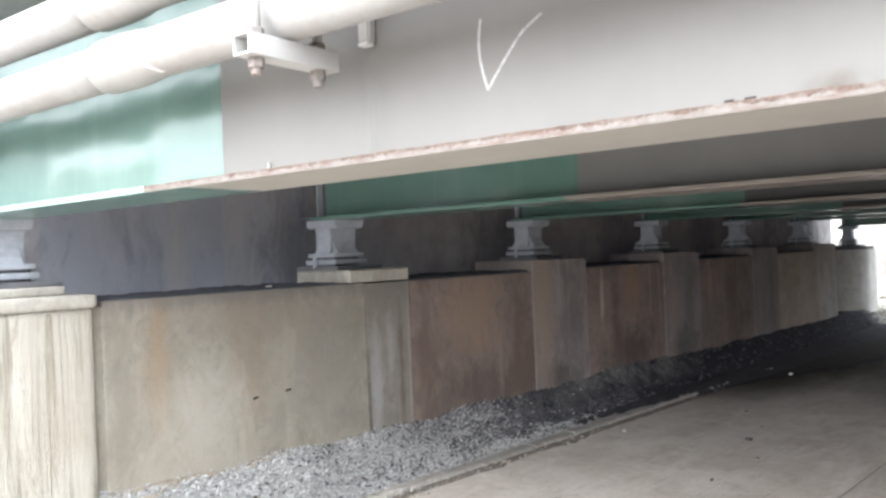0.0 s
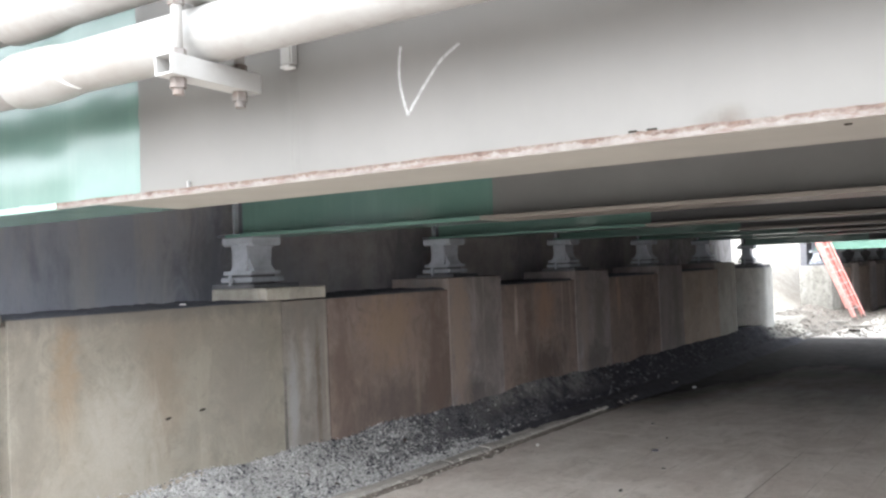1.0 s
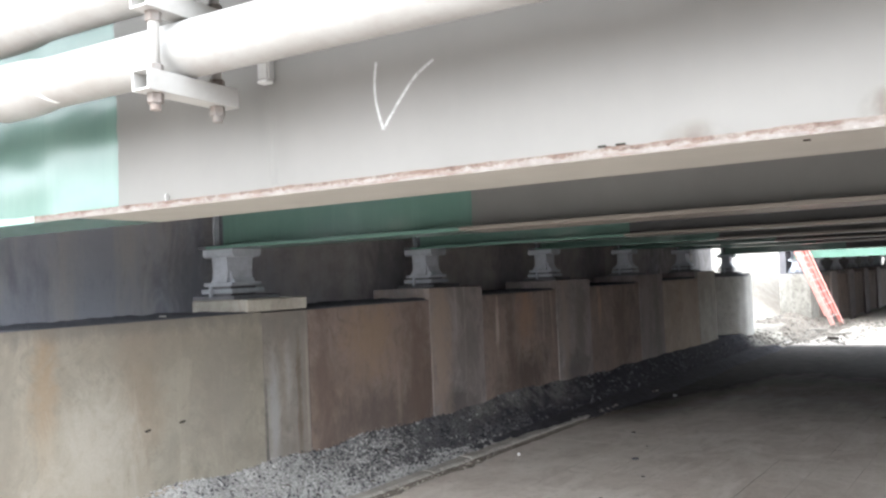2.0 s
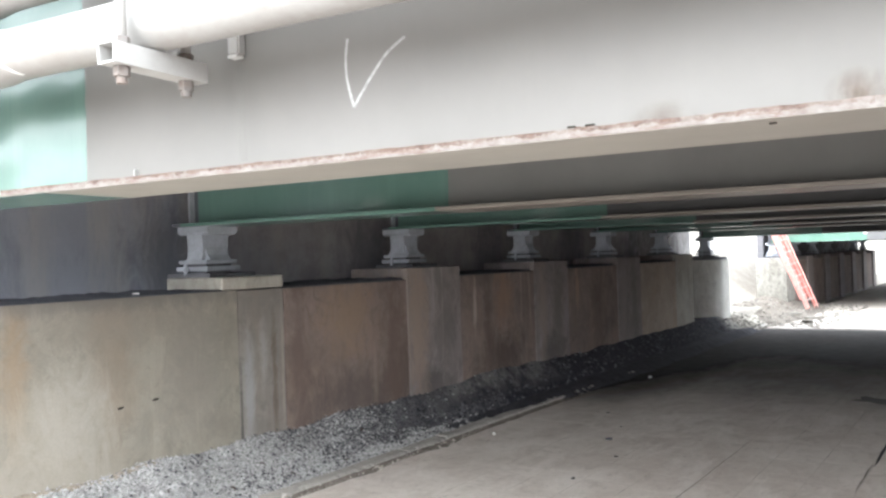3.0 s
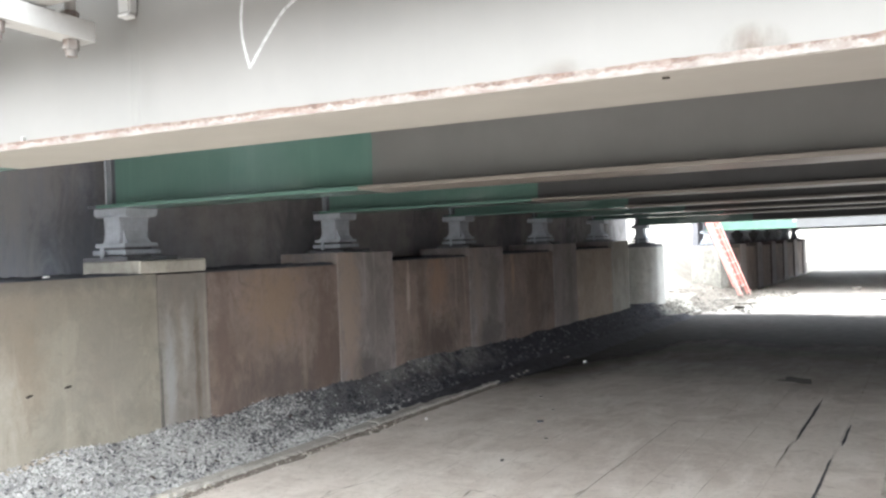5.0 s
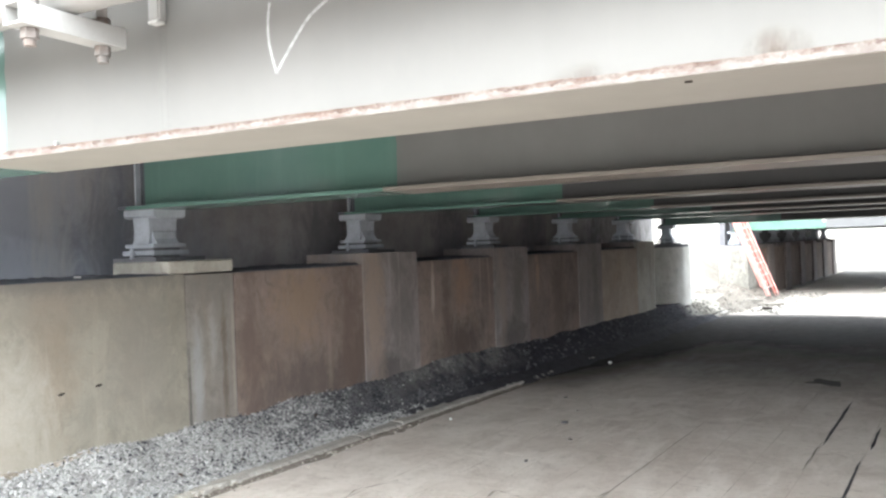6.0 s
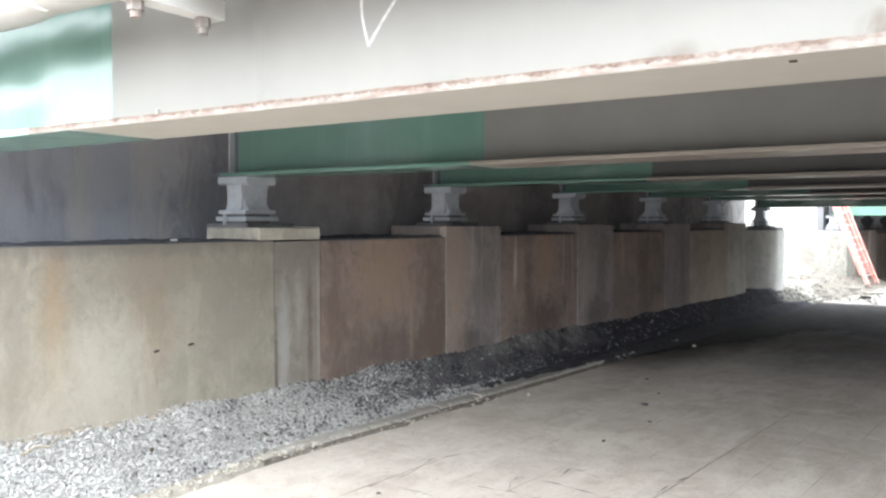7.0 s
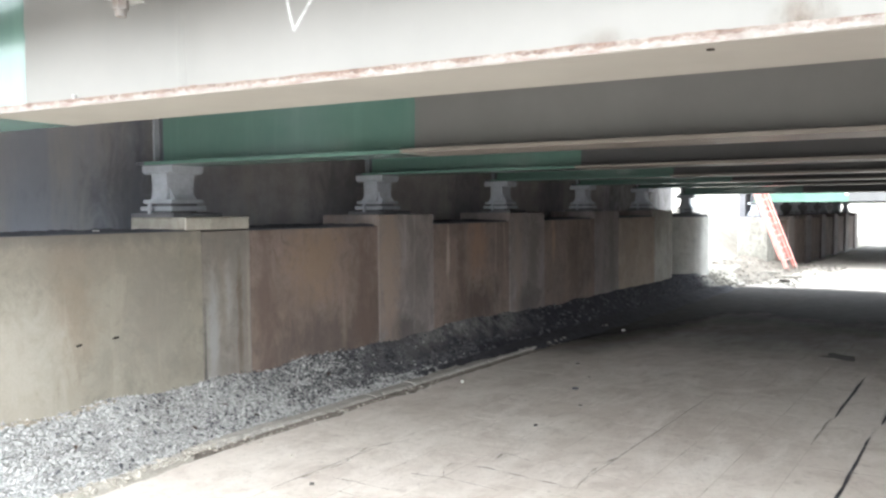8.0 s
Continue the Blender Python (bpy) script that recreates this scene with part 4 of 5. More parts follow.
def ribbon(points, width, off):
    """A flat chalk stroke on the girder's web, through (s, z) places."""
    bm = bmesh.new()
    fine = []
    for k in range(len(points) - 1):
        p0, p1, p2, p3 = (points[max(0, min(len(points) - 1, k + d))] for d in (-1, 0, 1, 2))
        for j in range(6):
            t = j / 6
            fine.append(tuple(0.5 * (2 * b + (c - a) * t + (2 * a - 5 * b + 4 * c - d) * t * t + (3 * b - a - 3 * c + d) * t ** 3) for a, b, c, d in zip(p0, p1, p2, p3)))
    fine.append(points[-1])
    rows = []
    for k, (s, z) in enumerate(fine):
        q = fine[min(k + 1, len(fine) - 1)]
        p = fine[max(k - 1, 0)]
        d = Vector((q[0] - p[0], q[1] - p[1]))
        n = Vector((-d.y, d.x)).normalized() * width * (0.8 + 0.3 * noise.noise((k * 0.7, 1, 0)))
        rows.append([bm.verts.new((s + n.x * e, off, z + n.y * e)) for e in (-0.5, 0.5)])
    for a, b in zip(rows, rows[1:]):
        bm.faces.new((a[0], b[0], b[1], a[1]))
    return bm


V_LEFT = [(3.297, 2.285), (3.288, 2.22), (3.293, 2.15), (3.314, 2.073)]
V_RIGHT = [(3.314, 2.073), (3.345, 2.115), (3.39, 2.170), (3.44, 2.222), (3.50, 2.258)]
for stroke in (V_LEFT, V_RIGHT):
    bm = ribbon([(s, z - SOFFIT) for s, z in stroke], 0.0120, -0.0095)
    part("chalk_stroke", bm, MAT_VCHALK, girder, "white chalk stroke of a V mark")

# small flaws on the outer girder
part("lime_run", ribbon([(2.868, 0.38), (2.872, 0.28), (2.866, 0.17), (2.870, 0.06)], 0.045, -0.0090), MAT_RUN, girder, "faint pale run down the web")
for s, w in ((3.988, 0.024), (4.036, 0.028)):
    part("rust_hole", box(s, s + w, -0.0120, -0.007, 0.055, 0.0605, 0.002), MAT_HOLE, girder)
part("rust_hole", box(4.496, 4.511, -0.131, -0.119, -0.003, 0.001), MAT_HOLE, girder)
part("tab", box(2.36, 2.367, -0.022, -0.006, 0.03, 0.075, 0.002), MAT_CHANNEL, girder)


# ---------------------------------------------------------------- ladder
def make_ladder():
    l = thing("ladder", "orange fibreglass ladder leaning on the second bridge", "ladder")
    foot, up = Vector((0.60, 20.38, 0.075)), Vector((-0.385, 0.0, 1.0)).normalized()
    side = Vector((0.40, 0.92, 0.0))
    side = (side - up * side.dot(up)).normalized()
    face = up.cross(side)
    length = 2.5
    m = Matrix((side, face, up)).transposed().to_4x4()
    m.translation = foot
    l.matrix_world = m
    for e in (-1, 1):
        for x, f, z0, z1 in ((e * 0.195, 0.0, 0.0, length), (e * 0.160, 0.07, 0.30, length + 0.05)):
            bm = bmesh.new()
            o = [(x - e * 0.05, f - 0.045), (x, f - 0.045), (x, f + 0.04), (x - e * 0.05, f + 0.04), (x - e * 0.05, f + 0.032), (x - e * 0.008, f + 0.032), (x - e * 0.008, f - 0.037), (x - e * 0.05, f - 0.037)]
            prism(bm, o, z0, z1)
            rail = part("rail", bm, MAT_LADDER, l)
            if f == 0.0:
                part("foot_pad", box(x - 0.03, x + 0.03, -0.055, 0.055, -0.02, 0.06, 0.006), MAT_BOLT, rail)
    for k in range(7):
        part("rung", rod((-0.2, 0, 0.25 + 0.305 * k), (0.2, 0, 0.25 + 0.305 * k), 0.012, 10), MAT_RUNG, l)
        part("rung", rod((-0.16, 0.085, 0.40 + 0.305 * k), (0.16, 0.085, 0.40 + 0.305 * k), 0.012, 10), MAT_RUNG, l)


make_ladder()


# ---------------------------------------------------------------- loose things
def slab_piece(name, label, category, material, x, y, z, lx, ly, lz, turn, seed):
    rng = random.Random(seed)
    bm = bmesh.new()
    o = []
    for k in range(9):
        a = 2 * math.pi * k / 9
        r = rng.uniform(0.75, 1.1)
        o.append((lx * r * math.cos(a) / 2, ly * r * math.sin(a) / 2))
    prism(bm, o, 0, lz)
    ob = part(name, bm, material)
    ob.matrix_world = pose(x, y, z, 0, 0, turn)
    return tagged(ob, label, category)


slab_piece("litter", "scrap of white paper litter on the paving", "litter", MAT_CHALK, 0.73, 9.62, 0.002, 0.055, 0.035, 0.02, 20, 1)
slab_piece("litter", "crumpled white litter on the dark bridge seat", "litter", MAT_CHALK, -0.09, 2.95, SEAT + 0.022, 0.055, 0.025, 0.008, 10, 2)
slab_piece("litter", "small white crumb of litter on the paving", "litter", MAT_CHALK, 0.66, 6.0, 0.002, 0.03, 0.025, 0.02, 0, 3)
slab_piece("litter", "small pale mortar crumb on the paving", "debris", MAT_MORTAR, 0.94, 3.6, 0.002, 0.018, 0.014, 0.010, 0, 40)
slab_piece("litter", "small pale mortar crumb on the paving", "debris", MAT_MORTAR, 1.3, 3.75, 0.002, 0.018, 0.014, 0.010, 40, 41)
slab_piece("pebble", "small dark pebble on the worn paving", "pebble", MAT_DARKBITS, 1.42, 3.28, 0.001, 0.03, 0.022, 0.012, 20, 51)
# flat dark patch, its outline drawn to fit the camera's view
bm = bmesh.new()
prism(bm, [(-0.20, 0.06), (-0.15, 0.01), (-0.07, -0.06), (-0.02, -0.24), (0.05, -0.30), (0.11, -0.18), (0.20, 0.02), (0.12, 0.12), (0.08, 0.30), (0.0, 0.26), (-0.06, 0.10), (-0.13, 0.09)], 0.0, 0.004)
tar = part("tar_patch", bm, MAT_DARKBITS)
tar.matrix_world = pose(3.27, 9.06, 0.002, 0, 0, 36) @ Matrix.Diagonal((0.9, 0.8, 1.0, 1.0))
tagged(tar, "flat dark patch on the paving", "tar patch")
slab_piece("pebble", "dark pebble lying on the paving", "pebble", MAT_DARKSTONE, 1.63, 6.29, 0.002, 0.06, 0.03, 0.015, 30, 6)
for k, (x, y, q) in enumerate(((1.915, 5.78, 0.035), (1.165, 7.34, 0.05), (1.526, 6.8, 0.03), (1.895, 5.07, 0.05))):
    slab_piece("pebble", "small grey-brown pebble lying on the paving", "pebble", MAT_DARKBITS, x, y, 0.001, q, q * 0.55, 0.008, 30 * k, 20 + k)
slab_piece("debris", "flat piece of dark debris in the gap", "debris", MAT_HOLE, 1.02, 17.6, 0.005, 0.24, 0.16, 0.05, 15, 7)
slab_piece("debris", "dark twisted scrap lying in the open gap", "debris", MAT_DARKBITS, 3.70, 20.04, 0.004, 0.50, 0.34, 0.03, 12, 61)
slab_piece("debris", "pale lump of rubble in the open gap", "debris", MAT_RUBBLE, 2.76, 23.4, 0.004, 0.22, 0.2, 0.09, 12, 62)
slab_piece("debris", "pale lump of rubble in the open gap", "debris", MAT_RUBBLE, 3.76, 23.0, 0.004, 0.20, 0.2, 0.09, 12, 63)
slab_piece("debris", "pale broken concrete slab beside the paving edge", "debris", MAT_KERB, 4.52, 5.75, -0.16, 0.46, 1.0, 0.13, 6, 64)
slab_piece("debris", "broken pale board lying among the rubble", "debris", MAT_RUBBLE, 0.95, 18.6, 0.02, 0.55, 0.22, 0.04, 35, 8)
slab_piece("debris", "broken pale board lying among the rubble", "debris", MAT_RUBBLE, 0.45, 19.0, 0.06, 0.5, 0.18, 0.05, -20, 9)

def dead_leaf(x, y, turn, seed):
    rng = random.Random(seed)
    bm = bmesh.new()
    rows = []
    for k in range(7):
        t = k / 6
        w = 0.011 * math.sin(math.pi * min(1.0, t * 1.05)) ** 0.7 + 0.001
        z = 0.012 * math.sin(t * 3.1) + 0.004
        rows.append([bm.verts.new((0.05 * (t - 0.5), e * w, z + abs(e) * 0.007)) for e in (-1, 0, 1)])
    for a, b in zip(rows, rows[1:]):
        for i in range(2):
            bm.faces.new((a[i], b[i], b[i + 1], a[i + 1]))
    ob = part("dead_leaf", bm, MAT_LEAF, smooth=True)
    ob.matrix_world = pose(x, y, gravel_top(x, y) + 0.012, rng.uniform(-8, 8), 18, turn)
    tagged(ob, "curled dark brown dead leaf on the gravel", "leaf", "dead leaves")


for k, (x, y) in enumerate(((0.22, 3.42), (0.14, 3.75), (0.24, 3.95), (0.10, 3.30), (0.18, 2.95), (0.05, 4.2), (0.27, 4.5), (0.12, 4.85), (0.2, 2.6))):
    dead_leaf(x, y, 40 * k + 10, k)

# dark drill holes in the cream panel
for y, z, w in ((2.76, 0.742, 0.05), (3.01, 0.757, 0.055)):
    o = slab_piece("spall", "dark chipped hole in the cream concrete panel", "hole", MAT_HOLE, 0.0015, y, z, 0.02, w, 0.001, 0, int(y * 100))
    o.matrix_world = Matrix.Translation((0.0005, y, z)) @ Matrix.Rotation(radians(90), 4, "Y") @ pose(0, 0, 0, 0, 0, 8)


# ---------------------------------------------------------------- kerb and paving, piece by piece
def make_kerb():
    k = thing("kerb", "low worn concrete kerb, broken at its open end", "kerb", kind="structure")
    rng = random.Random(12)
    y = 3.3
    while y < 16.5:
        n = y + rng.uniform(0.5, 1.2)
        d = rng.uniform(-0.008, 0.008)
        bm = bmesh.new()
        rows = []
        steps = 60
        for j in range(steps + 1):
            yy = y + 0.004 + (n - y - 0.008) * j / steps
            w = noise.noise((yy * 3, 0, 7)) * 0.026 + noise.noise((yy * 17, 0, 3)) * 0.018 + noise.noise((yy * 43, 0, 3)) * 0.010
            h = 0.038 + noise.noise((yy * 4, 3, 7)) * 0.012 + noise.noise((yy * 15, 3, 2)) * 0.006 + d
            broken = max(0.0, 3.62 - yy) / 0.32
            w -= 0.06 * broken ** 1.5
            h -= 0.026 * broken ** 1.2
            rows.append([bm.verts.new((x, yy, z)) for x, z in ((KERB_X - 0.17, -0.1), (KERB_X - 0.165, h), (KERB_X - 0.02 + w, h - 0.002), (KERB_X + w, h - 0.014), (KERB_X + 0.012 + w, -0.1))])
        for a, b in zip(rows, rows[1:]):
            for i in range(4):
                bm.faces.new((a[i], b[i], b[i + 1], a[i + 1]))
        bm.faces.new(rows[0])
        bm.faces.new(rows[-1][::-1])
        part("kerb_stone", bm, MAT_KERB, k)
        y = n
    # crumbled end: flat broken bits sunk in the dirt
    for j in range(70):
        yy = 3.62 - 1.9 * rng.random() ** 1.4
        xx = KERB_X - 0.035 - 0.02 * (3.6 - yy) + rng.gauss(0, 0.035)
        q = 0.010 + 0.030 * rng.random() ** 2.2
        bm = bmesh.new()
        n = rng.randrange(5, 8)
        o = []
        for i in range(n):
            e = 2 * math.pi * (i + rng.uniform(-0.3, 0.3)) / n
            r = q * rng.uniform(0.7, 1.3)
            o.append((r * 1.4 * math.cos(e), r * math.sin(e)))
        prism(bm, o, -0.02, q * rng.uniform(0.25, 0.5))
        for v in bm.verts:
            if v.co.z > 0:
                v.co.x *= 0.72
                v.co.y *= 0.72
                v.co.z += rng.uniform(-0.25, 0.2) * q
        o = part("kerb_fragment", bm, MAT_KERB, k)
        o.matrix_world = pose(xx, yy, 0.010 + 0.012 * max(0.0, min(1.0, yy - 2.6)), rng.uniform(-14, 14), rng.uniform(-14, 14), rng.uniform(0, 180))


make_kerb()


def gutter_dirt():
    """A ragged ribbon of washed-in dirt along the kerb foot, with the kerb's shadow line painted in."""
    bm = bmesh.new()
    rows = []
    for j in range(260):
        y = 3.1 + 13.2 * j / 259
        w = 0.022 + 0.03 * noise.noise((y * 1.7, 2, 9)) + 0.02 * noise.noise((y * 8, 2, 9)) + 0.42 * max(0.0, min(1.0, 6.4 - y)) * max(0.0, noise.noise((y * 1.15, 6, 4))) * (0.6 + noise.noise((y * 14, 6, 4)))
        x = KERB_X + 0.004
        rows.append([bm.verts.new(p) for p in ((x, y, 0.016), (x + w * 0.5, y, 0.008), (x + w + 0.03, y, 0.0025), (x + w + 0.05, y, -0.006))])
    for a, b in zip(rows, rows[1:]):
        for i in range(3):
            bm.faces.new((a[i], a[i + 1], b[i + 1], b[i]))
    ob = part("gutter_dirt", bm, MAT_GUTTER, smooth=True)
    tagged(ob, "washed-in dirt along the kerb foot, doubling as its shadow line", "dirt", kind="stuff")


gutter_dirt()


def soil_spread():
    """Dark soil that has spread over the kerb further in."""
    bm = bmesh.new()
    rows = []
    for j in range(400):
        y = 5.6 + 10.2 * j / 399
        grow = min(1.0, max(0.0, (15.8 - y) / 1.2))
        ragged = 0.08 * noise.noise((y * 2.3, 5, 8)) + 0.05 * noise.noise((y * 9, 5, 8)) + 0.015 * noise.noise((y * 27, 5, 8))
        front = KERB_X - 0.17 + 0.27 * min(1.0, (y - 5.6) / 3.1) + ragged + (0.08 + 0.06 * noise.noise((y * 1.3, 5, 1))) * min(1.0, max(0.0, (y - 8.0) / 2.0))
        back = KERB_X - 0.24
        pts = []
        for k, lift in enumerate((0.034, 0.030, 0.020, 0.010, -0.012)):
            x = back + (front - back) * k / 4
            pts.append((x, (0.054 if x < KERB_X - 0.01 else 0.006) + lift * grow))
        rows.append([bm.verts.new((x, y, z + 0.006 * noise.noise((x * 12, y * 9, 2)))) for x, z in pts])
    for a, b in zip(rows, rows[1:]):
        for i in range(4):
            bm.faces.new((a[i], a[i + 1], b[i + 1], b[i]))
    ob = part("soil_spread", bm, MAT_SOIL, smooth=True)
    tagged(ob, "dark soil spread over the kerb under the bridge", "soil", kind="stuff")


soil_spread()


def dirt_fringe():
    """A thin lip of brown silt where the gravel meets the wall."""
    bm = bmesh.new()
    rows = []
    for j in range(120):
        y = 1.7 + 1.3 * j / 119
        w = 0.022 + 0.02 * noise.noise((y * 3, 1, 4)) + 0.015 * noise.noise((y * 13, 1, 4))
        z = gravel_top(0.0, y)
        up = (0.012 + 0.016 * noise.noise((y * 4, 7, 1))) * math.sin(math.pi * j / 119) ** 0.5 - 0.004
        rows.append([bm.verts.new(p) for p in ((-0.03, y, z + up), (0.006, y, z + up), (0.5 * w, y, z + 0.6 * up), (w, y, gravel_top(w, y) + 0.004), (w + 0.02, y, gravel_top(w, y) - 0.03))])
    for a, b in zip(rows, rows[1:]):
        for i in range(4):
            bm.faces.new((a[i], a[i + 1], b[i + 1], b[i]))
    ob = part("dirt_fringe", bm, MAT_SILT, smooth=True)
    tagged(ob, "thin lip of brown silt along the wall foot", "dirt", kind="stuff")


dirt_fringe()


def twig():
    """A bent dry twig lying on the gravel by the wall."""
    bm = bmesh.new()
    rings = []
    way = ((0.075, 1.90), (0.055, 1.99), (0.062, 2.05), (0.038, 2.12), (0.045, 2.20))
    for k, (x, y) in enumerate(way):
        z = gravel_top(x, y) + 0.016 + 0.008 * (k % 2)
        r = 0.007 - 0.001 * k
        rings.append([bm.verts.new((x + r * math.cos(e), y, z + r * math.sin(e))) for e in [i * math.pi / 3 for i in range(6)]])
    for a, b in zip(rings, rings[1:]):
        for i in range(6):
            bm.faces.new((a[i], a[(i + 1) % 6], b[(i + 1) % 6], b[i]))
    bm.faces.new(rings[0][::-1])
    bm.faces.new(rings[-1])
    ob = part("twig", bm, MAT_DRYWOOD)
    tagged(ob, "pale dry bent twig lying on the gravel", "twig")


twig()


def dirt_spill():
    bm = bmesh.new()
    nx, ny = 26, 60
    rows = []
    for j in range(ny + 1):
        y = 0.6 + 3.2 * j / ny
        row = []
        for i in range(nx + 1):
            x = 0.18 + 0.62 * i / nx
            edge = 0.62 - 0.10 * max(0.0, y - 2.6) - 0.20 * max(0.0, y - 3.15) + 0.06 * noise.noise((y * 2.5, 4, 4))
            f = max(0.0, min(1.0, (edge - x) / 0.16))
            row.append(bm.verts.new((x, y, -0.012 + 0.034 * f + 0.012 * noise.noise((x * 14, y * 14, 6)) * f)))
        rows.append(row)
    for a, b in zip(rows, rows[1:]):
        for i in range(nx):
            bm.faces.new((a[i], a[i + 1], b[i + 1], b[i]))
    ob = part("dirt_spill", bm, MAT_GROUND, smooth=True)
    tagged(ob, "pale dirt and mortar crumbs spilled over the kerb end", "dirt", kind="stuff")


dirt_spill()


def mortar_crumbs():
    """Crumbs of mortar and stone over the spilled dirt and along the kerb foot."""
    rng = random.Random(52)
    spots = []
    for _ in range(2600):
        y = 3.75 - 2.6 * rng.random() ** 1.1
        reach = 0.26 * max(0.0, min(1.0, (3.4 - y) / 1.2))
        x = KERB_X - 0.05 + rng.gauss(0, 0.035) + reach * rng.random() ** 1.3
        if noise.noise((x * 9, y * 6, 4)) < -0.12:
            continue
        q = 0.003 + 0.016 * rng.random() ** 5
        spots.append((x, y, 0.018 + q * 0.2, q))
    for _ in range(260):
        y = rng.uniform(3.4, 6.2)
        x = KERB_X + 0.02 + abs(rng.gauss(0, 0.05))
        q = 0.003 + 0.012 * rng.random() ** 4
        spots.append((x, y, 0.006 + q * 0.2, q))
    stone_cloud("mortar_crumbs", spots, MAT_MORTAR, "pale crumbs of mortar about the broken kerb end", "rubble", 9)


mortar_crumbs()


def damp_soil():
    """A film of dark soil colour that paints the bridge's deep shade and thins out over the paving."""
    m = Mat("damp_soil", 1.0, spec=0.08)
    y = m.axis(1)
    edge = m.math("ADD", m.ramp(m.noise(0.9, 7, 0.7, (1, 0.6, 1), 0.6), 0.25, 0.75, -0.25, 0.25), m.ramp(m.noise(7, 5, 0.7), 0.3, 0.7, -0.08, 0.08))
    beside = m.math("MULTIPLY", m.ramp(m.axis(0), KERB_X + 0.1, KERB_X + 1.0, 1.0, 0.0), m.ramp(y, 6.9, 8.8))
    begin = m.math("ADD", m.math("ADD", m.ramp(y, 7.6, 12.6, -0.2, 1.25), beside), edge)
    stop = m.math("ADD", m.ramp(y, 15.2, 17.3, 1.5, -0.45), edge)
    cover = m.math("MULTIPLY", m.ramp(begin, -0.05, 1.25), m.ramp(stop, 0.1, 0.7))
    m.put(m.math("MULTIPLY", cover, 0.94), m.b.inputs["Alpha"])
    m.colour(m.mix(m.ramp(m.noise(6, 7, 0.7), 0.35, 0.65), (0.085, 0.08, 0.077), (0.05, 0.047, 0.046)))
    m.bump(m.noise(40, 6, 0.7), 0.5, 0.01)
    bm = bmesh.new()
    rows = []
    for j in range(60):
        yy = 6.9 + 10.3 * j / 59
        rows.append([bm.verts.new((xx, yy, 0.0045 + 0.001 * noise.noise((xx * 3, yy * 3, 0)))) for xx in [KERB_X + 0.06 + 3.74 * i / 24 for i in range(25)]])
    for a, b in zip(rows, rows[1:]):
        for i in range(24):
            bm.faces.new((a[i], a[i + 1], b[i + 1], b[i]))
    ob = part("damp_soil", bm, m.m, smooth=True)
    tagged(ob, "thin film of dark soil colour that paints deep shade over the paving", "soil", kind="stuff")


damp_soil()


def clods():
    """Lumps of earth along the broken edge of the paving."""
    rng = random.Random(77)
    spots = []
    for _ in range(900):
        y = rng.uniform(4.5, 17)
        x = PAVE_X + 0.05 + abs(rng.gauss(0, 0.30))
        q = 0.012 + 0.05 * rng.random() ** 3
        spots.append((x, y, ground_height(x, y) + q * 0.2 if x > PAVE_X else q * 0.2, q))
    stone_cloud("dirt_clods", spots, MAT_DIRT, "brown lumps of earth beside the paving edge", "dirt", 8)


clods()


def worn_slab(w, h, rng):
    """A slab with chipped corners and slightly ragged sides."""
    o = []
    for (x0, y0), (x1, y1) in (((-1, -1), (1, -1)), ((1, -1), (1, 1)), ((1, 1), (-1, 1)), ((-1, 1), (-1, -1))):
        chip = rng.uniform(0.002, 0.008) if rng.random() < 0.9 else rng.uniform(0.01, 0.03)
        for t in (chip / 0.3, 0.3, 0.5, 0.7, 1 - chip / 0.35):
            d = rng.uniform(0.0, 0.003)
            o.append(((x0 + (x1 - x0) * t) * (w / 2 - d), (y0 + (y1 - y0) * t) * (h / 2 - d)))
    return prism(bmesh.new(), o, -0.05, 0.0)


CRACKS = [
    [(1.28, 3.34), (1.31, 3.66), (1.22, 4.0), (1.36, 4.32)],
    [(1.44, 3.42), (1.6, 3.45), (1.86, 3.45)],
    [(1.78, 3.74), (1.97, 3.79), (2.15, 3.78), (2.38, 3.77)],
    [(1.95, 3.8), (1.88, 3.94), (1.87, 4.04), (2.1, 4.07), (2.33, 4.05), (2.63, 4.04)],
    [(2.07, 4.18), (2.03, 4.36), (2.05, 4.39), (2.3, 4.32)],
    [(2.7, 4.02), (2.65, 4.3), (2.65, 4.52), (2.68, 4.72)],
]


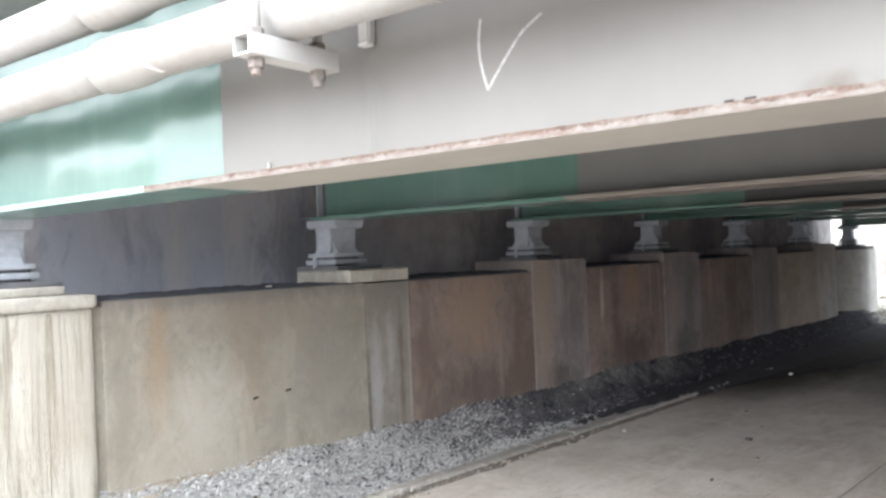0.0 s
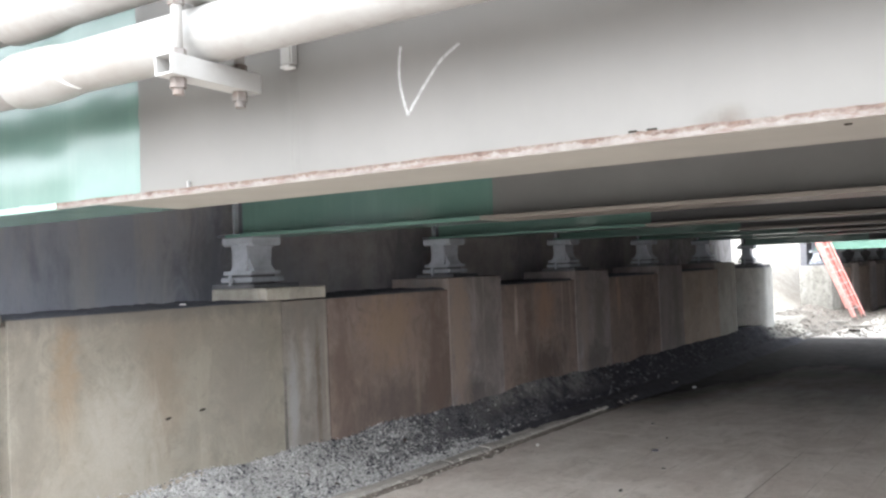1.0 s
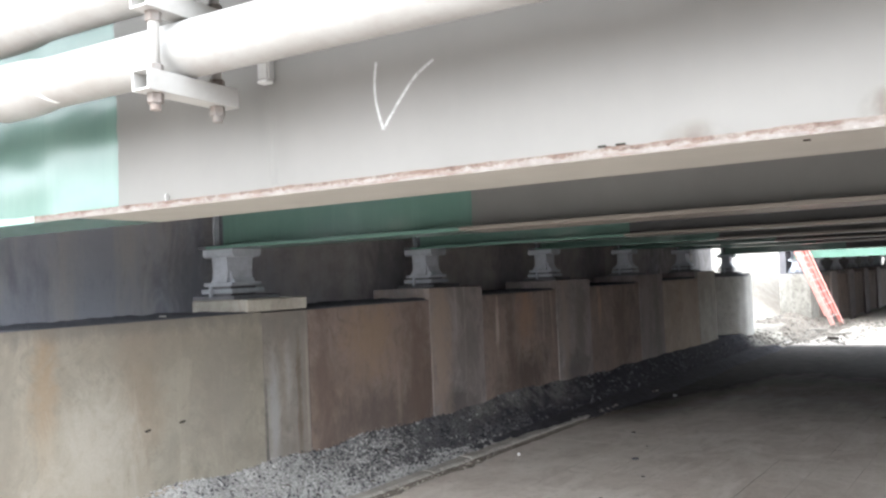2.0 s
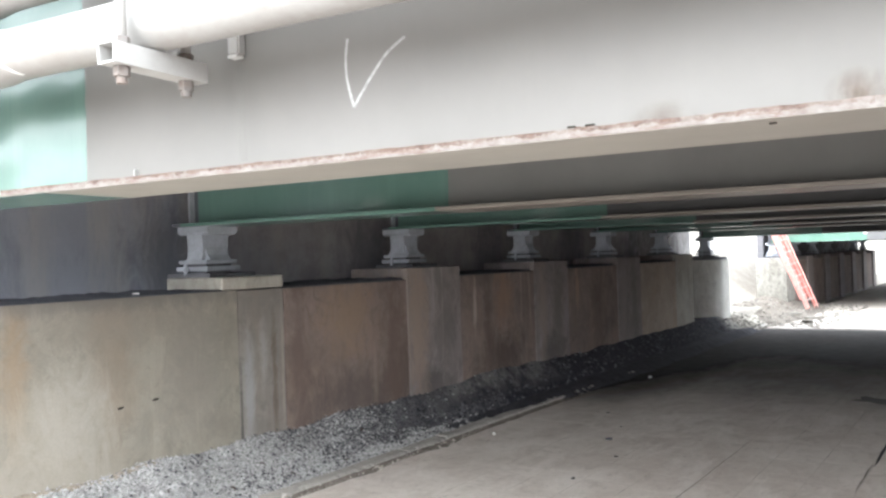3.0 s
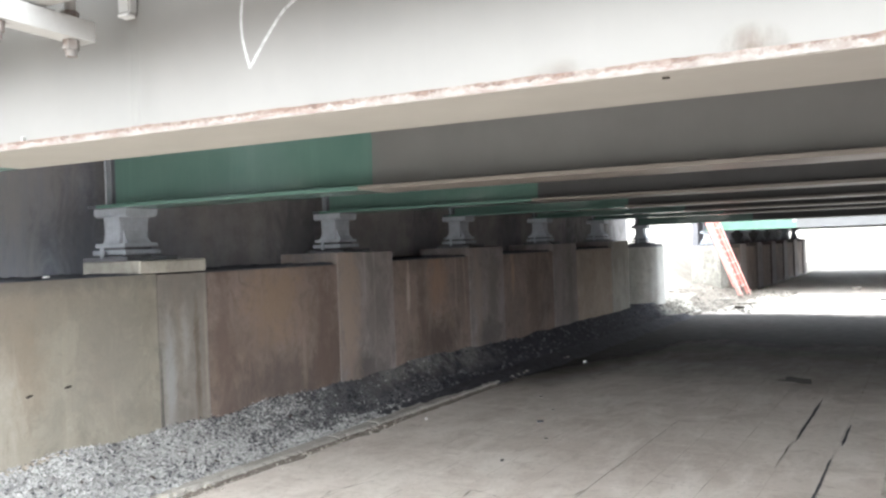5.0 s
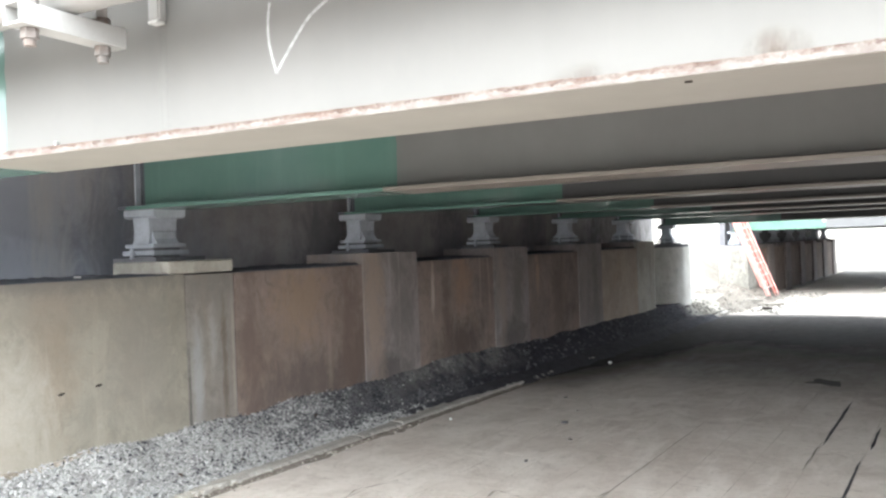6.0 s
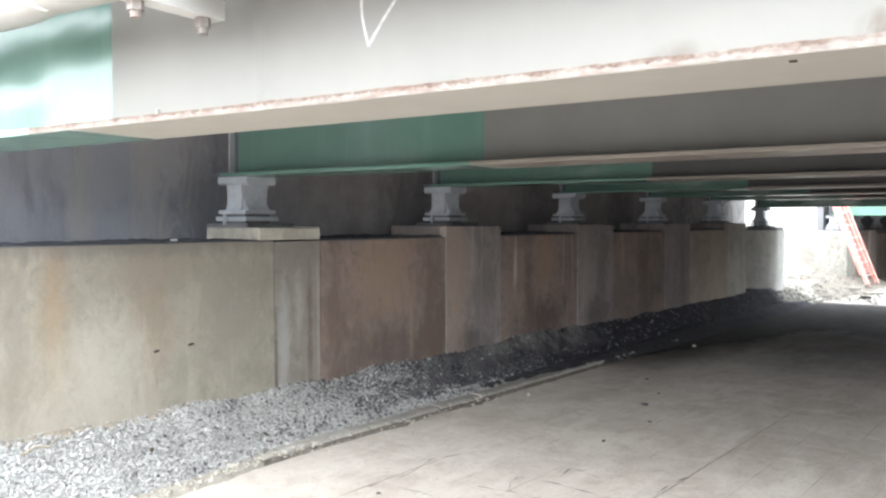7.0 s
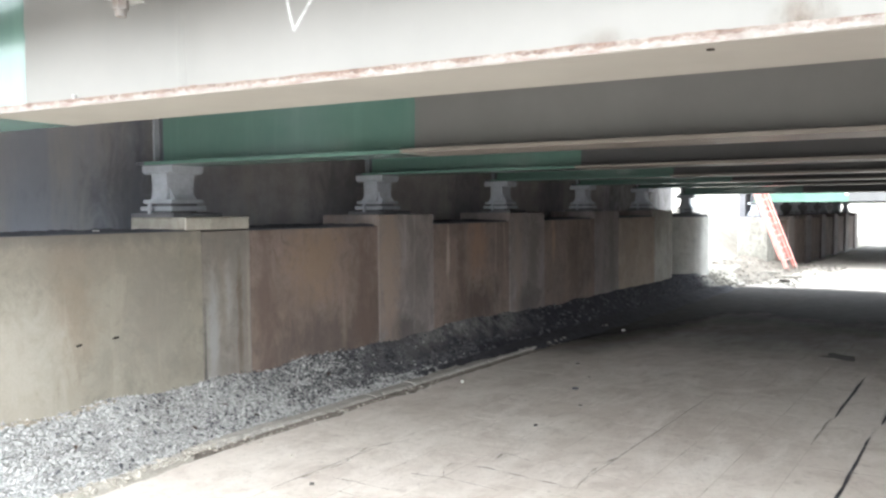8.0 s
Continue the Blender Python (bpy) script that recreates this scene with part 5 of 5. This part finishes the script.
def make_paving():
    p = thing("pavement", "worn grey paving slabs with open dark joints", "pavement", kind="structure")
    bed = part("bed", box(KERB_X - 0.12, PAVE_X + 0.03, -8, 60, -0.14, -0.0006), MAT_DUST, p, "dusty soil bed")
    rng = random.Random(31)
    # long cast strip along the kerb
    y = -8.0
    while y < 60:
        n = y + rng.uniform(2.2, 3.2)
        bm = bmesh.new()
        o = [(PAVE_EDGES[0] - 0.003, n - 0.003), (PAVE_EDGES[0] - 0.003, y + 0.003)]
        for j in range(13):
            yy = y + 0.003 + (n - y - 0.006) * j / 12
            o.append((KERB_X + 0.055 + 0.030 * noise.noise((yy * 2.1, 8, 0)) + 0.012 * noise.noise((yy * 9, 8, 3)), yy))
        prism(bm, o, -0.06, rng.uniform(0.0, 0.0006))
        part("gutter_slab", bm, MAT_PAVE, p)
        y = n
    for xc, y0, y1, wide in ((3.635, 6.35, 8.15, 0.034), (3.615, 5.6, 6.5, 0.012), (3.915, 4.3, 6.16, 0.026), (3.945, 6.36, 7.15, 0.030), (2.675, 4.1, 6.7, 0.008), (1.27, 3.0, 4.1, 0.008)):
        bm = bmesh.new()
        rows = []
        n = int((y1 - y0) * 24)
        for j in range(n + 1):
            y = y0 + (y1 - y0) * j / n
            t = j / n
            w = wide * max(0.12, min(1.0, 5 * t, 4 * (1 - t))) * (0.55 + 0.9 * abs(noise.noise((y * 3.3, xc, 1)))) * 0.5
            d = 0.006 * noise.noise((y * 4, xc, 5))
            rows.append([bm.verts.new((xc + d + e * w, y, 0.0022)) for e in (-1, 1)])
        for a, b in zip(rows, rows[1:]):
            bm.faces.new((a[0], a[1], b[1], b[0]))
        part("joint_earth", bm, MAT_SOIL if wide > 0.02 else MAT_GUTTER, p, "dark earth in an open joint")
    # crumbled joints and cracks near the open side
    for k, way in enumerate(CRACKS):
        bm = bmesh.new()
        rows = []
        for (xa, ya), (xb, yb) in zip(way, way[1:]):
            n = max(4, int(math.hypot(xb - xa, yb - ya) * 40))
            side = Vector((ya - yb, xb - xa)).normalized()
            for j in range(n):
                t = j / n
                x, y = xa + (xb - xa) * t, ya + (yb - ya) * t
                w = 0.0075 * max(0.1, 0.35 + 1.3 * noise.noise((x * 9, y * 9, k)))
                d = 0.014 * noise.noise((x * 6, y * 6, 3 + k))
                rows.append([bm.verts.new((x + side.x * (d + e * w), y + side.y * (d + e * w), 0.0021)) for e in (-1, 1)])
        for a, b in zip(rows, rows[1:]):
            bm.faces.new((a[0], a[1], b[1], b[0]))
        part("crack", bm, MAT_GUTTER, p)
    shapes = {}
    rest = bmesh.new()
    for c, (x0, x1) in enumerate(zip(PAVE_EDGES, PAVE_EDGES[1:])):
        y = -8.0 - rng.uniform(0, 0.5)
        while y < 60:
            q = rng.choice((0.42, 0.5, 0.58, 0.66))
            n = y + q
            gap = 0.0022 if y < 6.0 else 0.0014
            a, b = x0 + 0.6 * gap, x1 - 0.6 * gap
            z = rng.uniform(-0.0002, 0.0003)
            tilt = rng.uniform(-0.03, 0.03)
            if 2.4 < y < 16.5:
                key = (c, q, round(b - a, 3), rng.randrange(3))
                if key not in shapes:
                    shapes[key] = finish(worn_slab(b - a, q - 2 * gap, rng), "paving_slab", MAT_PAVE)
                ob = part("paving_slab", shapes[key], None, p)
                ob.matrix_world = pose((a + b) / 2, y + q / 2, z, tilt * 0.6, tilt, 0)
            else:
                add_box(rest, a, b, y + 0.0035, n - 0.0035, -0.05, z)
            y = n
    o = part("far_slabs", rest, MAT_PAVE, p)
    o["kind"] = "stuff"


make_paving()
